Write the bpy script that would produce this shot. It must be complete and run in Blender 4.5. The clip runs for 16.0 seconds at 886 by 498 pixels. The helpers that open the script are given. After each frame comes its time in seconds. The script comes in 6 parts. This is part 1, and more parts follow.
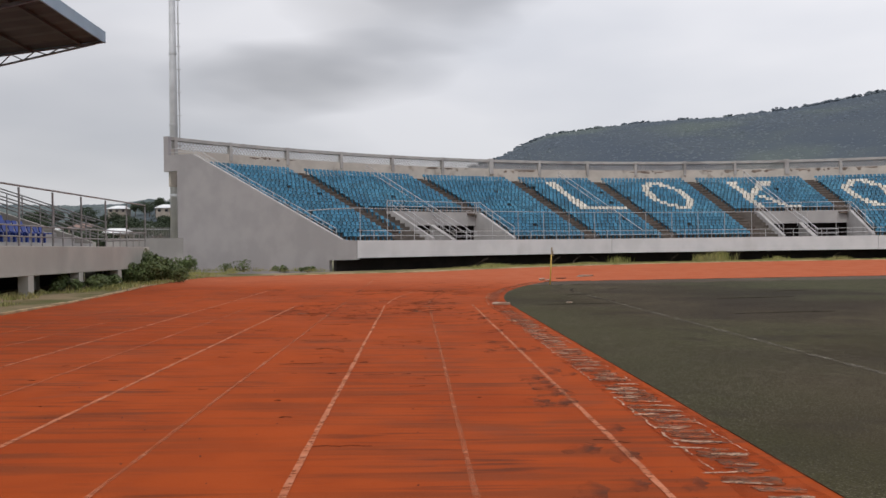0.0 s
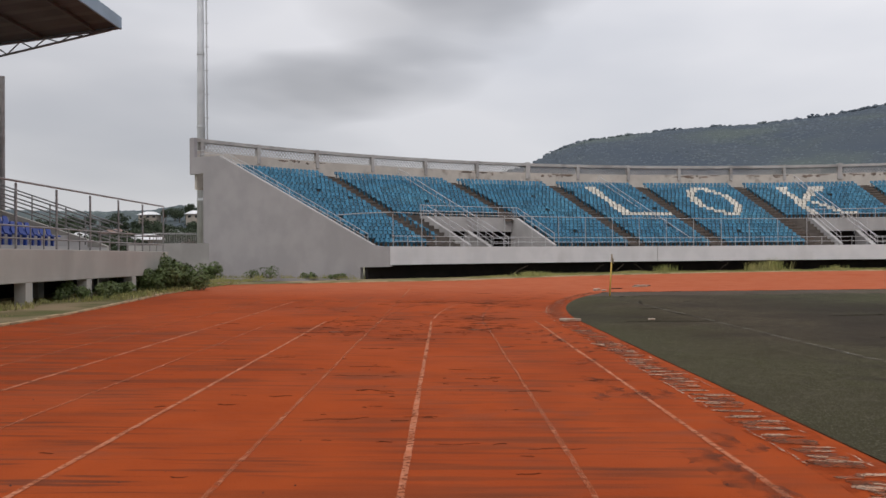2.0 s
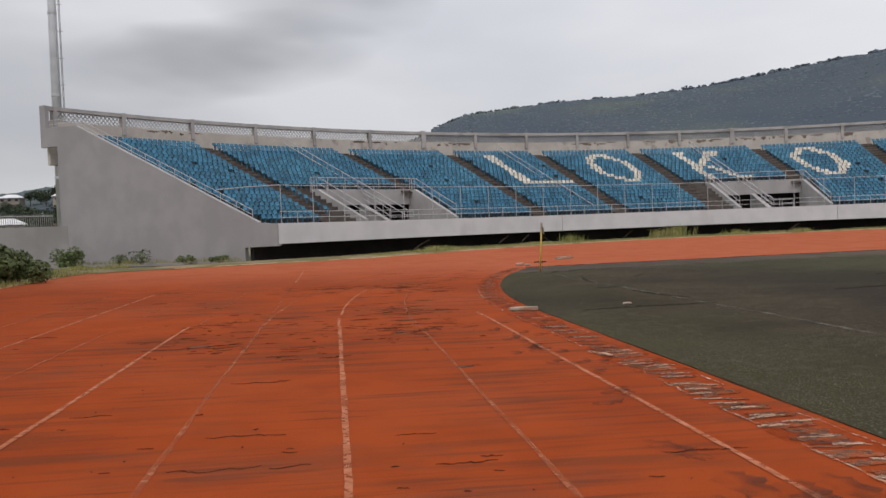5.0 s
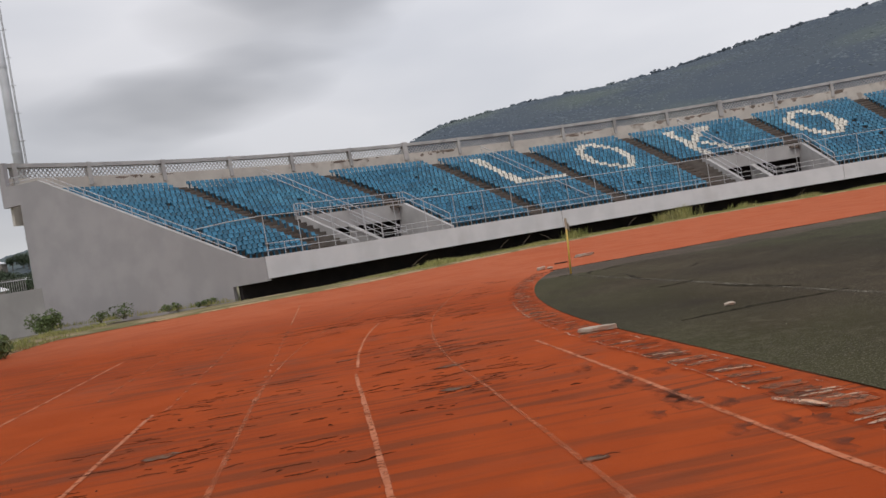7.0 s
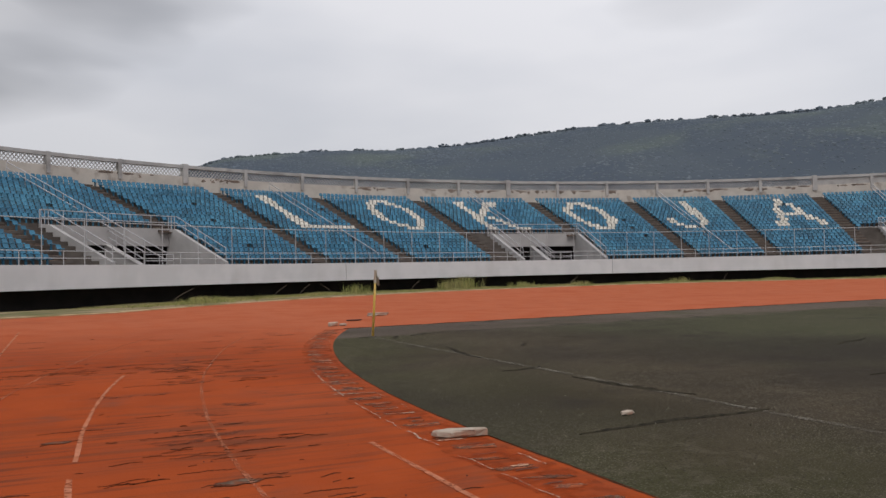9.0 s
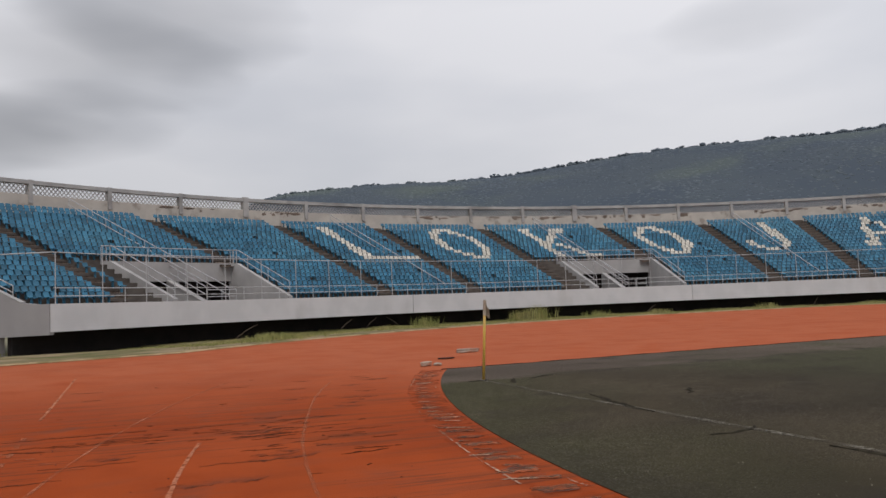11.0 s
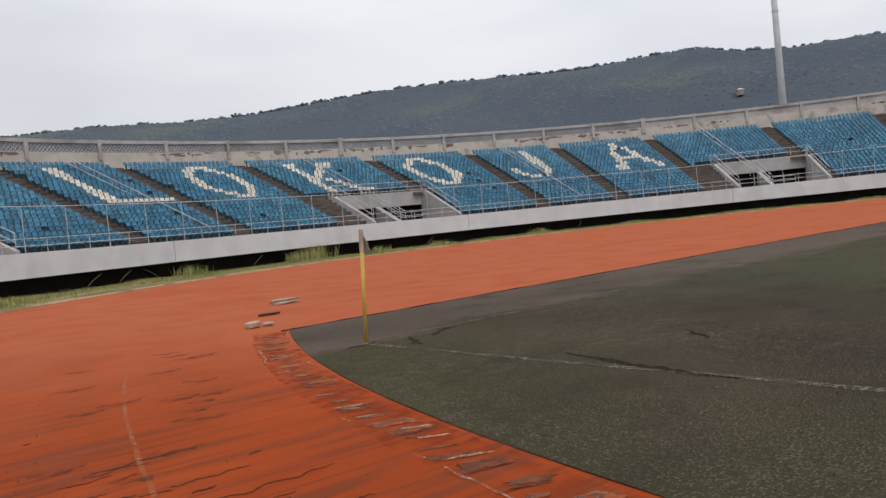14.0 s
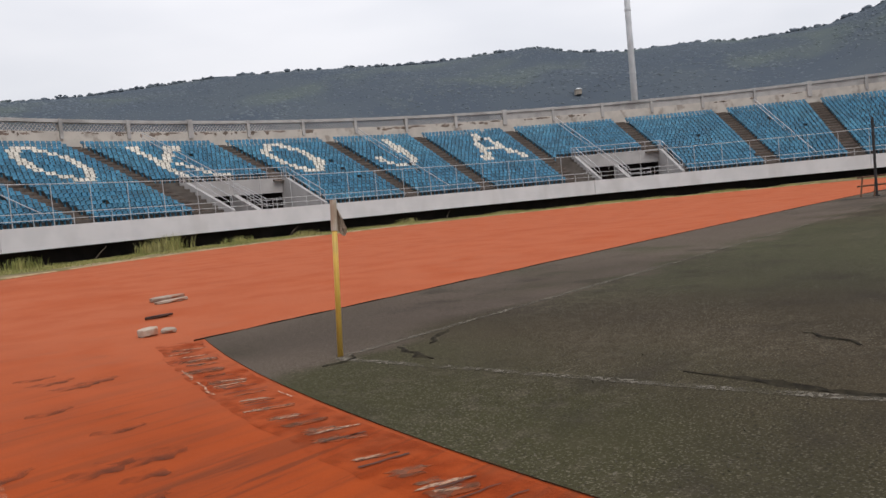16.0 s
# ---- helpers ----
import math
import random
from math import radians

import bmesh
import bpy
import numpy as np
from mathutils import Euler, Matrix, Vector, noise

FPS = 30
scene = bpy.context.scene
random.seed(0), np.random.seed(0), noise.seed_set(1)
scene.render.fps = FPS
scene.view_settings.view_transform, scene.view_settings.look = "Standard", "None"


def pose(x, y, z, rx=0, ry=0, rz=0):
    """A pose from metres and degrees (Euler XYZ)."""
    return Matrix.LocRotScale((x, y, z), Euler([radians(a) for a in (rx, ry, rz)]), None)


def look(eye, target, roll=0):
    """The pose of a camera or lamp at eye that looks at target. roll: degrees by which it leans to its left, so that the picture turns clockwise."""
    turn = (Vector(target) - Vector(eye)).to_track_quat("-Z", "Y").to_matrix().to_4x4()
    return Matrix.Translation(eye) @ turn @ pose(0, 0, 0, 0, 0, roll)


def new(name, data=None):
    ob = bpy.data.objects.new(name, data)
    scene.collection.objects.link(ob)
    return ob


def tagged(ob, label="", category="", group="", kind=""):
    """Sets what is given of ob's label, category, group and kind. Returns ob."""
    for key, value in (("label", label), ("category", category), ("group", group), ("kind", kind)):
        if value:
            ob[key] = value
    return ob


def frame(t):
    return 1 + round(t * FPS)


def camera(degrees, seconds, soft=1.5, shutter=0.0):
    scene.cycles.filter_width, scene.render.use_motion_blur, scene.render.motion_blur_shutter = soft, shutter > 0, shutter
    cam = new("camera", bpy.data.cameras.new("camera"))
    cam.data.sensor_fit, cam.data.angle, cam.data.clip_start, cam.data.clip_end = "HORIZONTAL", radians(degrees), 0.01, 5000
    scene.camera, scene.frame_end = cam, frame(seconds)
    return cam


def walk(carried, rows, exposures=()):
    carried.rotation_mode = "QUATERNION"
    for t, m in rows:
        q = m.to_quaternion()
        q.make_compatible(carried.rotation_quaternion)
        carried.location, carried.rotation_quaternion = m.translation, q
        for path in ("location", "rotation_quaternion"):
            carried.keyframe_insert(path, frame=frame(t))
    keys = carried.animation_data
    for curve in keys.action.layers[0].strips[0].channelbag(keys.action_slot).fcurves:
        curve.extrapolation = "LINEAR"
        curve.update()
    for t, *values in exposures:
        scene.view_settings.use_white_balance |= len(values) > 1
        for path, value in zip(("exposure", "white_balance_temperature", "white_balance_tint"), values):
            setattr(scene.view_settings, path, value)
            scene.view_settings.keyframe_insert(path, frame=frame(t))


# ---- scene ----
cam = camera(58.8, 16.0)
PATH = [
    (0, (0.052, -1.643, 1.559), (0.123, 0.355, 1.559), -0.8),
    (0.5, (-0.148, -0.773, 1.57), (-0.063, 1.224, 1.604), -1.5),
    (1, (-0.274, 0.131, 1.574), (-0.173, 2.127, 1.639), -1.2),
    (1.5, (-0.397, 1.059, 1.562), (-0.381, 3.058, 1.596), -0.9),
    (2, (-0.527, 1.859, 1.515), (-0.527, 3.859, 1.535), -0.5),
    (2.5, (-0.648, 2.665, 1.53), (-0.643, 4.665, 1.543), -0.8),
    (3, (-0.589, 3.474, 1.52), (-0.464, 5.47, 1.525), -3.5),
    (3.5, (-0.651, 4.282, 1.498), (-0.386, 6.264, 1.502), -1.3),
    (4, (-0.742, 5.141, 1.475), (-0.484, 7.124, 1.46), -0.2),
    (4.2, (-0.774, 5.454, 1.462), (-0.523, 7.438, 1.413), 1.0),
    (6.3, (-0.879, 9.123, 1.486), (-0.591, 11.102, 1.432), -10.1),
    (6.5, (-0.9, 9.482, 1.484), (-0.633, 11.463, 1.433), -9.9),
    (7, (-0.976, 10.298, 1.515), (-0.674, 12.276, 1.493), -9.5),
    (7.5, (-0.965, 11.234, 1.476), (-0.53, 13.186, 1.467), -2.9),
    (7.7, (-0.929, 11.573, 1.464), (-0.462, 13.518, 1.456), -1.8),
    (8, (-0.861, 12.151, 1.484), (-0.015, 13.963, 1.476), -0.9),
    (8.2, (-0.85, 12.498, 1.486), (0.013, 14.302, 1.503), -1.0),
    (10.3, (-0.698, 16.022, 1.523), (0.119, 17.845, 1.627), -1.6),
    (10.5, (-0.743, 16.329, 1.511), (0.007, 18.178, 1.646), -2.6),
    (11, (-0.751, 17.204, 1.513), (-0.013, 19.058, 1.653), -2.4),
    (11.5, (-0.734, 18.003, 1.513), (0.003, 19.854, 1.694), -4.1),
    (12, (-0.698, 18.986, 1.499), (0.047, 20.835, 1.666), -4.8),
    (12.5, (-0.625, 19.967, 1.571), (0.128, 21.801, 1.831), -3.2),
    (13, (-0.628, 20.714, 1.505), (0.164, 22.542, 1.693), -1.4),
    (13.5, (-0.435, 21.627, 1.457), (0.562, 23.36, 1.41), -1.7),
    (14, (-0.289, 22.458, 1.487), (0.983, 24.0, 1.43), -5.8),
    (14.5, (-0.108, 23.285, 1.471), (1.351, 24.65, 1.38), -5.8),
    (15, (0.113, 24.122, 1.442), (1.74, 25.28, 1.333), -5.6),
    (15.5, (0.204, 24.951, 1.433), (1.753, 26.214, 1.359), -6.4),
    (16, (0.399, 25.822, 1.418), (1.942, 27.09, 1.304), -5.4),
]
EXPOSURES = [(0.0, 0.17), (0.7, 0.03), (1.0, 0.02), (1.5, 0.16), (2.0, 0.08), (2.5, 0.16), (3.5, 0.02), (7.0, 0.08), (8.0, 0.04), (10.5, -0.1), (12.0, -0.1), (12.5, -0.28), (13.0, -0.34), (13.5, 0.12), (14.0, 0.15), (16.0, 0.25)]
walk(cam, [(t, look(eye, target, roll)) for t, eye, target, roll in PATH], EXPOSURES)


# ---- world, sun and exposure ----
def build_world():
    w = bpy.data.worlds.new("overcast")
    scene.world = w
    w.use_nodes = True
    nt = w.node_tree
    nt.nodes.clear()
    N, L = nt.nodes.new, nt.links.new
    out, bg = N("ShaderNodeOutputWorld"), N("ShaderNodeBackground")
    L(bg.outputs[0], out.inputs[0])
    sky = N("ShaderNodeTexSky")
    sky.sky_type, sky.sun_disc = "NISHITA", False
    sky.sun_elevation, sky.sun_rotation = radians(53), radians(200)
    co = N("ShaderNodeTexCoord")

    def math_node(op, a, b=None, c=None, clamp=False):
        m = N("ShaderNodeMath")
        m.operation, m.use_clamp = op, clamp
        for n, v in enumerate((a, b, c)):
            if v is None:
                continue
            if isinstance(v, (int, float)):
                m.inputs[n].default_value = v
            else:
                L(v, m.inputs[n])
        return m.outputs[0]

    sep = N("ShaderNodeSeparateXYZ")
    L(co.outputs["Generated"], sep.inputs[0])
    up = math_node("MAXIMUM", sep.outputs[2], 0.0)
    # overcast sky: brighter towards the zenith
    grad = math_node("MULTIPLY_ADD", up, 0.42, 0.52)
    # cloud banks: stretched noise on the dome
    mp = N("ShaderNodeMapping")
    mp.inputs["Scale"].default_value = (1.0, 1.0, 3.2)
    L(co.outputs["Generated"], mp.inputs[0])
    n1 = N("ShaderNodeTexNoise")
    n1.inputs["Scale"].default_value, n1.inputs["Detail"].default_value, n1.inputs["Roughness"].default_value = 3.1, 3.5, 0.42
    L(mp.outputs[0], n1.inputs[0])
    r1 = N("ShaderNodeValToRGB")
    r1.color_ramp.elements[0].position, r1.color_ramp.elements[1].position = 0.34, 0.62
    r1.color_ramp.elements[0].color, r1.color_ramp.elements[1].color = (0.875, 0.885, 0.945, 1), (1.035, 1.028, 1.07, 1)
    L(n1.outputs[0], r1.inputs[0])
    sd = N("ShaderNodeVectorMath")
    sd.operation = "DOT_PRODUCT"
    L(co.outputs["Generated"], sd.inputs[0])
    sd.inputs[1].default_value = Vector((math.sin(radians(70)) * math.cos(radians(50)), math.cos(radians(70)) * math.cos(radians(50)), math.sin(radians(50))))
    glow = math_node("MAXIMUM", sd.outputs["Value"], 0.0)
    total = math_node("ADD", grad, math_node("MULTIPLY", math_node("MULTIPLY", glow, glow), 0.22))
    # the few darker cloud patches over the stand
    for az, el, size, depth in ((2.0, 20.0, 0.13, 0.28), (-6.0, 12.6, 0.12, 0.29), (-9.5, 12.0, 0.11, 0.2), (43.0, 18.0, 0.08, 0.12), (-22.0, 8.0, 0.30, 0.16), (-3.0, 17.0, 0.12, 0.25)):
        a, e = radians(az), radians(el)
        v = Vector((math.sin(a) * math.cos(e), math.cos(a) * math.cos(e), math.sin(e)))
        sub = N("ShaderNodeVectorMath")
        sub.operation = "SUBTRACT"
        L(co.outputs["Generated"], sub.inputs[0])
        sub.inputs[1].default_value = v
        wob = N("ShaderNodeVectorMath")
        wob.operation = "MULTIPLY"
        wob.inputs[1].default_value = (0.75, 0.75, 2.0)
        L(sub.outputs[0], wob.inputs[0])
        ln = N("ShaderNodeVectorMath")
        ln.operation = "LENGTH"
        L(wob.outputs[0], ln.inputs[0])
        n2 = math_node("MULTIPLY_ADD", n1.outputs[0], size * 1.6, size * -0.8)
        dist = math_node("ADD", ln.outputs["Value"], n2)
        k = math_node("SUBTRACT", 1.0, math_node("DIVIDE", dist, size), clamp=True)
        k = math_node("MULTIPLY", math_node("MULTIPLY", k, math_node("SUBTRACT", 2.0, k)), depth)
        total = math_node("MULTIPLY", total, math_node("SUBTRACT", 1.0, k))
    mul = N("ShaderNodeMix")
    mul.data_type, mul.blend_type = "RGBA", "MULTIPLY"
    mul.inputs[0].default_value = 1.0
    L(r1.outputs[0], mul.inputs[6])
    L(total, mul.inputs[7])
    tint = N("ShaderNodeMix")
    tint.data_type, tint.blend_type = "RGBA", "MIX"
    tint.inputs[0].default_value = 0.008
    L(mul.outputs[2], tint.inputs[6])
    L(sky.outputs[0], tint.inputs[7])
    L(tint.outputs[2], bg.inputs[0])
    bg.inputs[1].default_value = 1.0


build_world()
sun = new("sun", bpy.data.lights.new("sun", "SUN"))
sun.data.energy, sun.data.angle, sun.data.color = 0.9, radians(30), (1.0, 0.96, 0.9)
sun.matrix_world = look((0, 0, 60), (15, 42, 0))


# ---- materials ----
def mat(name, c1, c2, scale=2.0, rough=0.8, bump=0.2, bump_scale=30.0, c3=None, scale3=0.4, amount3=0.6, lo3=0.5, hi3=0.7,
        stretch=(1, 1, 1), stretch3=(1, 1, 1), island=0.0, rand=0.0, metal=0.0, bump_dist=0.02, spec=0.4, worn=None):
    """Two-tone noise at one scale, a stain at another, fine relief."""
    m = bpy.data.materials.new(name)
    m.use_nodes = True
    nt = m.node_tree
    N, L = nt.nodes.new, nt.links.new
    b = nt.nodes["Principled BSDF"]
    b.inputs["Roughness"].default_value, b.inputs["Metallic"].default_value = rough, metal
    b.inputs["Specular IOR Level"].default_value = spec
    co = N("ShaderNodeTexCoord")

    def noise_node(sc, st, detail=6.0):
        mp, n = N("ShaderNodeMapping"), N("ShaderNodeTexNoise")
        mp.inputs["Scale"].default_value = st
        L(co.outputs["Object"], mp.inputs[0])
        L(mp.outputs[0], n.inputs[0])
        n.inputs["Scale"].default_value, n.inputs["Detail"].default_value = sc, detail
        return n.outputs[0]

    def ramp(v, lo, hi):
        r = N("ShaderNodeMapRange")
        r.inputs[1].default_value, r.inputs[2].default_value = lo, hi
        r.interpolation_type = "SMOOTHSTEP"
        L(v, r.inputs[0])
        return r.outputs[0]

    def mix(f, a, c, kind="MIX"):
        x = N("ShaderNodeMix")
        x.data_type, x.blend_type = "RGBA", kind
        for slot, v in ((0, f), (6, a), (7, c)):
            if isinstance(v, (tuple, list)):
                x.inputs[slot].default_value = (*v, 1)
            elif isinstance(v, (int, float)):
                x.inputs[slot].default_value = v
            else:
                L(v, x.inputs[slot])
        return x.outputs[2]

    col = mix(ramp(noise_node(scale, stretch), 0.35, 0.65), c1, c2)
    if c3:
        k = ramp(noise_node(scale3, stretch3), lo3, hi3)
        mm = N("ShaderNodeMath")
        mm.operation = "MULTIPLY"
        mm.inputs[1].default_value = amount3
        L(k, mm.inputs[0])
        col = mix(mm.outputs[0], col, c3)
    for amount, node, slot in ((island, "ShaderNodeNewGeometry", "Random Per Island"), (rand, "ShaderNodeObjectInfo", "Random")):
        if amount:
            src = N(node)
            hsv = N("ShaderNodeHueSaturation")
            r = N("ShaderNodeMapRange")
            r.inputs[3].default_value, r.inputs[4].default_value = 1 - amount, 1 + amount
            L(src.outputs[slot], r.inputs[0])
            L(r.outputs[0], hsv.inputs["Value"])
            L(col, hsv.inputs["Color"])
            col = hsv.outputs[0]
    L(col, b.inputs["Base Color"])
    if worn:  # scale and limits of the noise that wears the layer through
        k = ramp(noise_node(worn[0], (1, 1, 1)), worn[1], worn[2])
        k2 = ramp(noise_node(worn[0] * 0.12, (1, 1, 1)), worn[1] - 0.10, worn[2] + 0.04)
        both = N("ShaderNodeMath")
        both.operation = "MULTIPLY"
        L(k, both.inputs[0])
        L(k2, both.inputs[1])
        L(both.outputs[0], b.inputs["Alpha"])
    if bump:
        bp = N("ShaderNodeBump")
        bp.inputs["Strength"].default_value, bp.inputs["Distance"].default_value = bump, bump_dist
        L(noise_node(bump_scale, (1, 1, 1), 8.0), bp.inputs["Height"])
        L(bp.outputs[0], b.inputs["Normal"])
    
    return m


def track_material():
    m = mat("worn_orange_track", (0.350, 0.0625, 0.0135), (0.305, 0.053, 0.0115), 1.4, 0.95, 0.4, 55, (0.27, 0.0445, 0.0105), 0.22, 0.7, 0.45, 0.65, spec=0.06)
    nt = m.node_tree
    N, L = nt.nodes.new, nt.links.new
    b = nt.nodes["Principled BSDF"]
    old = b.inputs["Base Color"].links[0].from_socket
    co = N("ShaderNodeTexCoord")

    sep, along, across, both = N("ShaderNodeSeparateXYZ"), N("ShaderNodeMapRange"), N("ShaderNodeMapRange"), N("ShaderNodeMath")
    L(co.outputs["Object"], sep.inputs[0])
    for r, slot, a, z in ((along, 1, 29.0, 38.0), (across, 0, 3.5, 7.0)):
        r.inputs[1].default_value, r.inputs[2].default_value, r.inputs[3].default_value, r.inputs[4].default_value = a, z, 1.0, 0.12
        L(sep.outputs[slot], r.inputs[0])
    both.operation = "MULTIPLY"
    L(along.outputs[0], both.inputs[0])
    L(across.outputs[0], both.inputs[1])
    rest = N("ShaderNodeMath")
    rest.operation = "SUBTRACT"
    rest.inputs[0].default_value = 1.0
    L(both.outputs[0], rest.inputs[1])

    def layer(col, sc, st, lo, hi, colour, amount, mask_scale, mlo, mhi, straight=False):
        mp, n, r = N("ShaderNodeMapping"), N("ShaderNodeTexNoise"), N("ShaderNodeMapRange")
        mp.inputs["Scale"].default_value = st
        L(co.outputs["Object"], mp.inputs[0])
        L(mp.outputs[0], n.inputs[0])
        n.inputs["Scale"].default_value, n.inputs["Detail"].default_value, n.inputs["Distortion"].default_value = sc, 4.0, 0.25
        r.inputs[1].default_value, r.inputs[2].default_value = lo, hi
        L(n.outputs[0], r.inputs[0])
        n2, r2, mm, x = N("ShaderNodeTexNoise"), N("ShaderNodeMapRange"), N("ShaderNodeMath"), N("ShaderNodeMix")
        L(co.outputs["Object"], n2.inputs[0])
        n2.inputs["Scale"].default_value = mask_scale
        r2.inputs[1].default_value, r2.inputs[2].default_value, r2.inputs[4].default_value = mlo, mhi, amount
        L(n2.outputs[0], r2.inputs[0])
        mm.operation = "MULTIPLY"
        L(r.outputs[0], mm.inputs[0])
        L(r2.outputs[0], mm.inputs[1])
        x.data_type = "RGBA"
        k = mm
        if straight:
            k = N("ShaderNodeMath")
            k.operation = "MULTIPLY"
            L(mm.outputs[0], k.inputs[0])
            L(both.outputs[0] if straight != "bend" else rest.outputs[0], k.inputs[1])
        L(k.outputs[0], x.inputs[0])
        L(col, x.inputs[6])
        x.inputs[7].default_value = (*colour, 1)
        return x.outputs[2]

    col = layer(old, 1.0, (0.42, 4.6, 1), 0.50, 0.61, (0.150, 0.043, 0.019), 0.72, 0.22, 0.36, 0.56, True)   # worn creases across the lanes, their shade painted as dark streaks
    col = layer(col, 1.0, (0.8, 11.0, 1), 0.56, 0.63, (0.085, 0.030, 0.017), 0.80, 0.35, 0.44, 0.60, True)
    col = layer(col, 0.35, (1, 1, 1), 0.46, 0.72, (0.375, 0.084, 0.030), 0.6, 0.12, 0.38, 0.6)             # dusty, bleached areas
    col = layer(col, 1.5, (0.9, 1.5, 1), 0.52, 0.70, (0.17, 0.060, 0.036), 0.6, 0.16, 0.44, 0.60)           # rubber worn through, dark
    col = layer(col, 1.0, (0.40, 9.0, 1), 0.55, 0.64, (0.125, 0.037, 0.018), 0.52, 0.22, 0.42, 0.58, True)          # ripples, shade of the relief painted in as streaks
    col = layer(col, 0.8, (1, 1, 1), 0.02, 0.55, (0.42, 0.122, 0.058), 0.82, 0.15, 0.05, 0.40, "bend")            # dust on the bend
    col = layer(col, 90.0, (1, 1, 1), 0.50, 0.72, (0.22, 0.045, 0.014), 0.5, 0.9, 0.30, 0.6)              # coarse granules
    L(col, b.inputs["Base Color"])
    return m


def turf_material():
    m = mat("worn_artificial_turf", (0.064, 0.051, 0.034), (0.047, 0.038, 0.026), 0.5, 0.97, 0.5, 120, (0.058, 0.055, 0.030), 0.09, 0.85, 0.44, 0.60, bump_dist=0.03, spec=0.03)
    nt = m.node_tree
    N, L = nt.nodes.new, nt.links.new
    b = nt.nodes["Principled BSDF"]
    col = b.inputs["Base Color"].links[0].from_socket
    co = N("ShaderNodeTexCoord")
    def calc(op, p, q, clamp=False):
        k = N("ShaderNodeMath")
        k.operation, k.use_clamp = op, clamp
        for slot, v in ((0, p), (1, q)):
            if isinstance(v, (int, float)):
                k.inputs[slot].default_value = v
            else:
                L(v, k.inputs[slot])
        return k.outputs[0]

    def span(v, lo, hi):
        r = N("ShaderNodeMapRange")
        r.interpolation_type = "SMOOTHSTEP"
        r.inputs[1].default_value, r.inputs[2].default_value = lo, hi
        L(v, r.inputs[0])
        return r.outputs[0]

    def patchy(scale, lo, hi):
        n = N("ShaderNodeTexNoise")
        L(co.outputs["Object"], n.inputs[0])
        n.inputs["Scale"].default_value, n.inputs["Detail"].default_value = scale, 4.0
        return span(n.outputs[0], lo, hi)

    sep = N("ShaderNodeSeparateXYZ")
    L(co.outputs["Object"], sep.inputs[0])
    px, py = sep.outputs[0], sep.outputs[1]
    wob = calc("MULTIPLY", patchy(0.7, 0.2, 0.8), 1.2)
    bend = calc("POWER", calc("ADD", calc("POWER", calc("SUBTRACT", 35.11, px), 2.0), calc("POWER", calc("MAXIMUM", calc("SUBTRACT", py, 18.48), 0.0), 2.0)), 0.5)
    beyond = span(calc("ADD", calc("ADD", py, calc("MULTIPLY", px, 0.025)), wob), 32.0, 32.9)
    greener = calc("MULTIPLY", span(calc("ADD", px, wob), 8.0, 13.0), patchy(0.10, 0.34, 0.54))
    rim = calc("MULTIPLY", span(calc("ADD", bend, wob), 29.5, 33.2), patchy(0.25, 0.25, 0.55))
    for k, amount, colour in ((greener, 0.7, (0.064, 0.067, 0.038)), (rim, 0.6, (0.060, 0.059, 0.028)), (calc("MULTIPLY", beyond, patchy(0.5, 0.1, 0.55)), 0.8, (0.128, 0.098, 0.082))):
        x = N("ShaderNodeMix")
        x.data_type = "RGBA"
        L(calc("MULTIPLY", k, amount), x.inputs[0])
        L(col, x.inputs[6])
        x.inputs[7].default_value = (*colour, 1)
        col = x.outputs[2]
    # bleached fibre speckle and dark crumb, patchy
    for sc, lo, hi, colour, amount, ms in ((5.0, 0.50, 0.72, (0.105, 0.088, 0.064), 0.6, 0.30), (62.0, 0.55, 0.66, (0.19, 0.165, 0.128), 0.72, 0.35), (40.0, 0.54, 0.70, (0.022, 0.020, 0.017), 0.75, 0.6), (1.1, 0.52, 0.70, (0.036, 0.031, 0.026), 0.6, 0.2), (0.13, 0.46, 0.58, (0.036, 0.030, 0.026), 0.8, 0.05)):
        n, r, n2, r2, mm, x = N("ShaderNodeTexNoise"), N("ShaderNodeMapRange"), N("ShaderNodeTexNoise"), N("ShaderNodeMapRange"), N("ShaderNodeMath"), N("ShaderNodeMix")
        L(co.outputs["Object"], n.inputs[0])
        L(co.outputs["Object"], n2.inputs[0])
        n.inputs["Scale"].default_value, n.inputs["Detail"].default_value, n2.inputs["Scale"].default_value = sc, 3.0, ms
        r.inputs[1].default_value, r.inputs[2].default_value = lo, hi
        r2.inputs[1].default_value, r2.inputs[2].default_value, r2.inputs[4].default_value = (0.24, 0.50, amount) if sc > 30 else (0.40, 0.60, amount)
        L(n.outputs[0], r.inputs[0])
        L(n2.outputs[0], r2.inputs[0])
        mm.operation = "MULTIPLY"
        L(r.outputs[0], mm.inputs[0])
        L(r2.outputs[0], mm.inputs[1])
        x.data_type = "RGBA"
        L(mm.outputs[0], x.inputs[0])
        L(col, x.inputs[6])
        x.inputs[7].default_value = (*colour, 1)
        col = x.outputs[2]
    L(col, b.inputs["Base Color"])
    return m


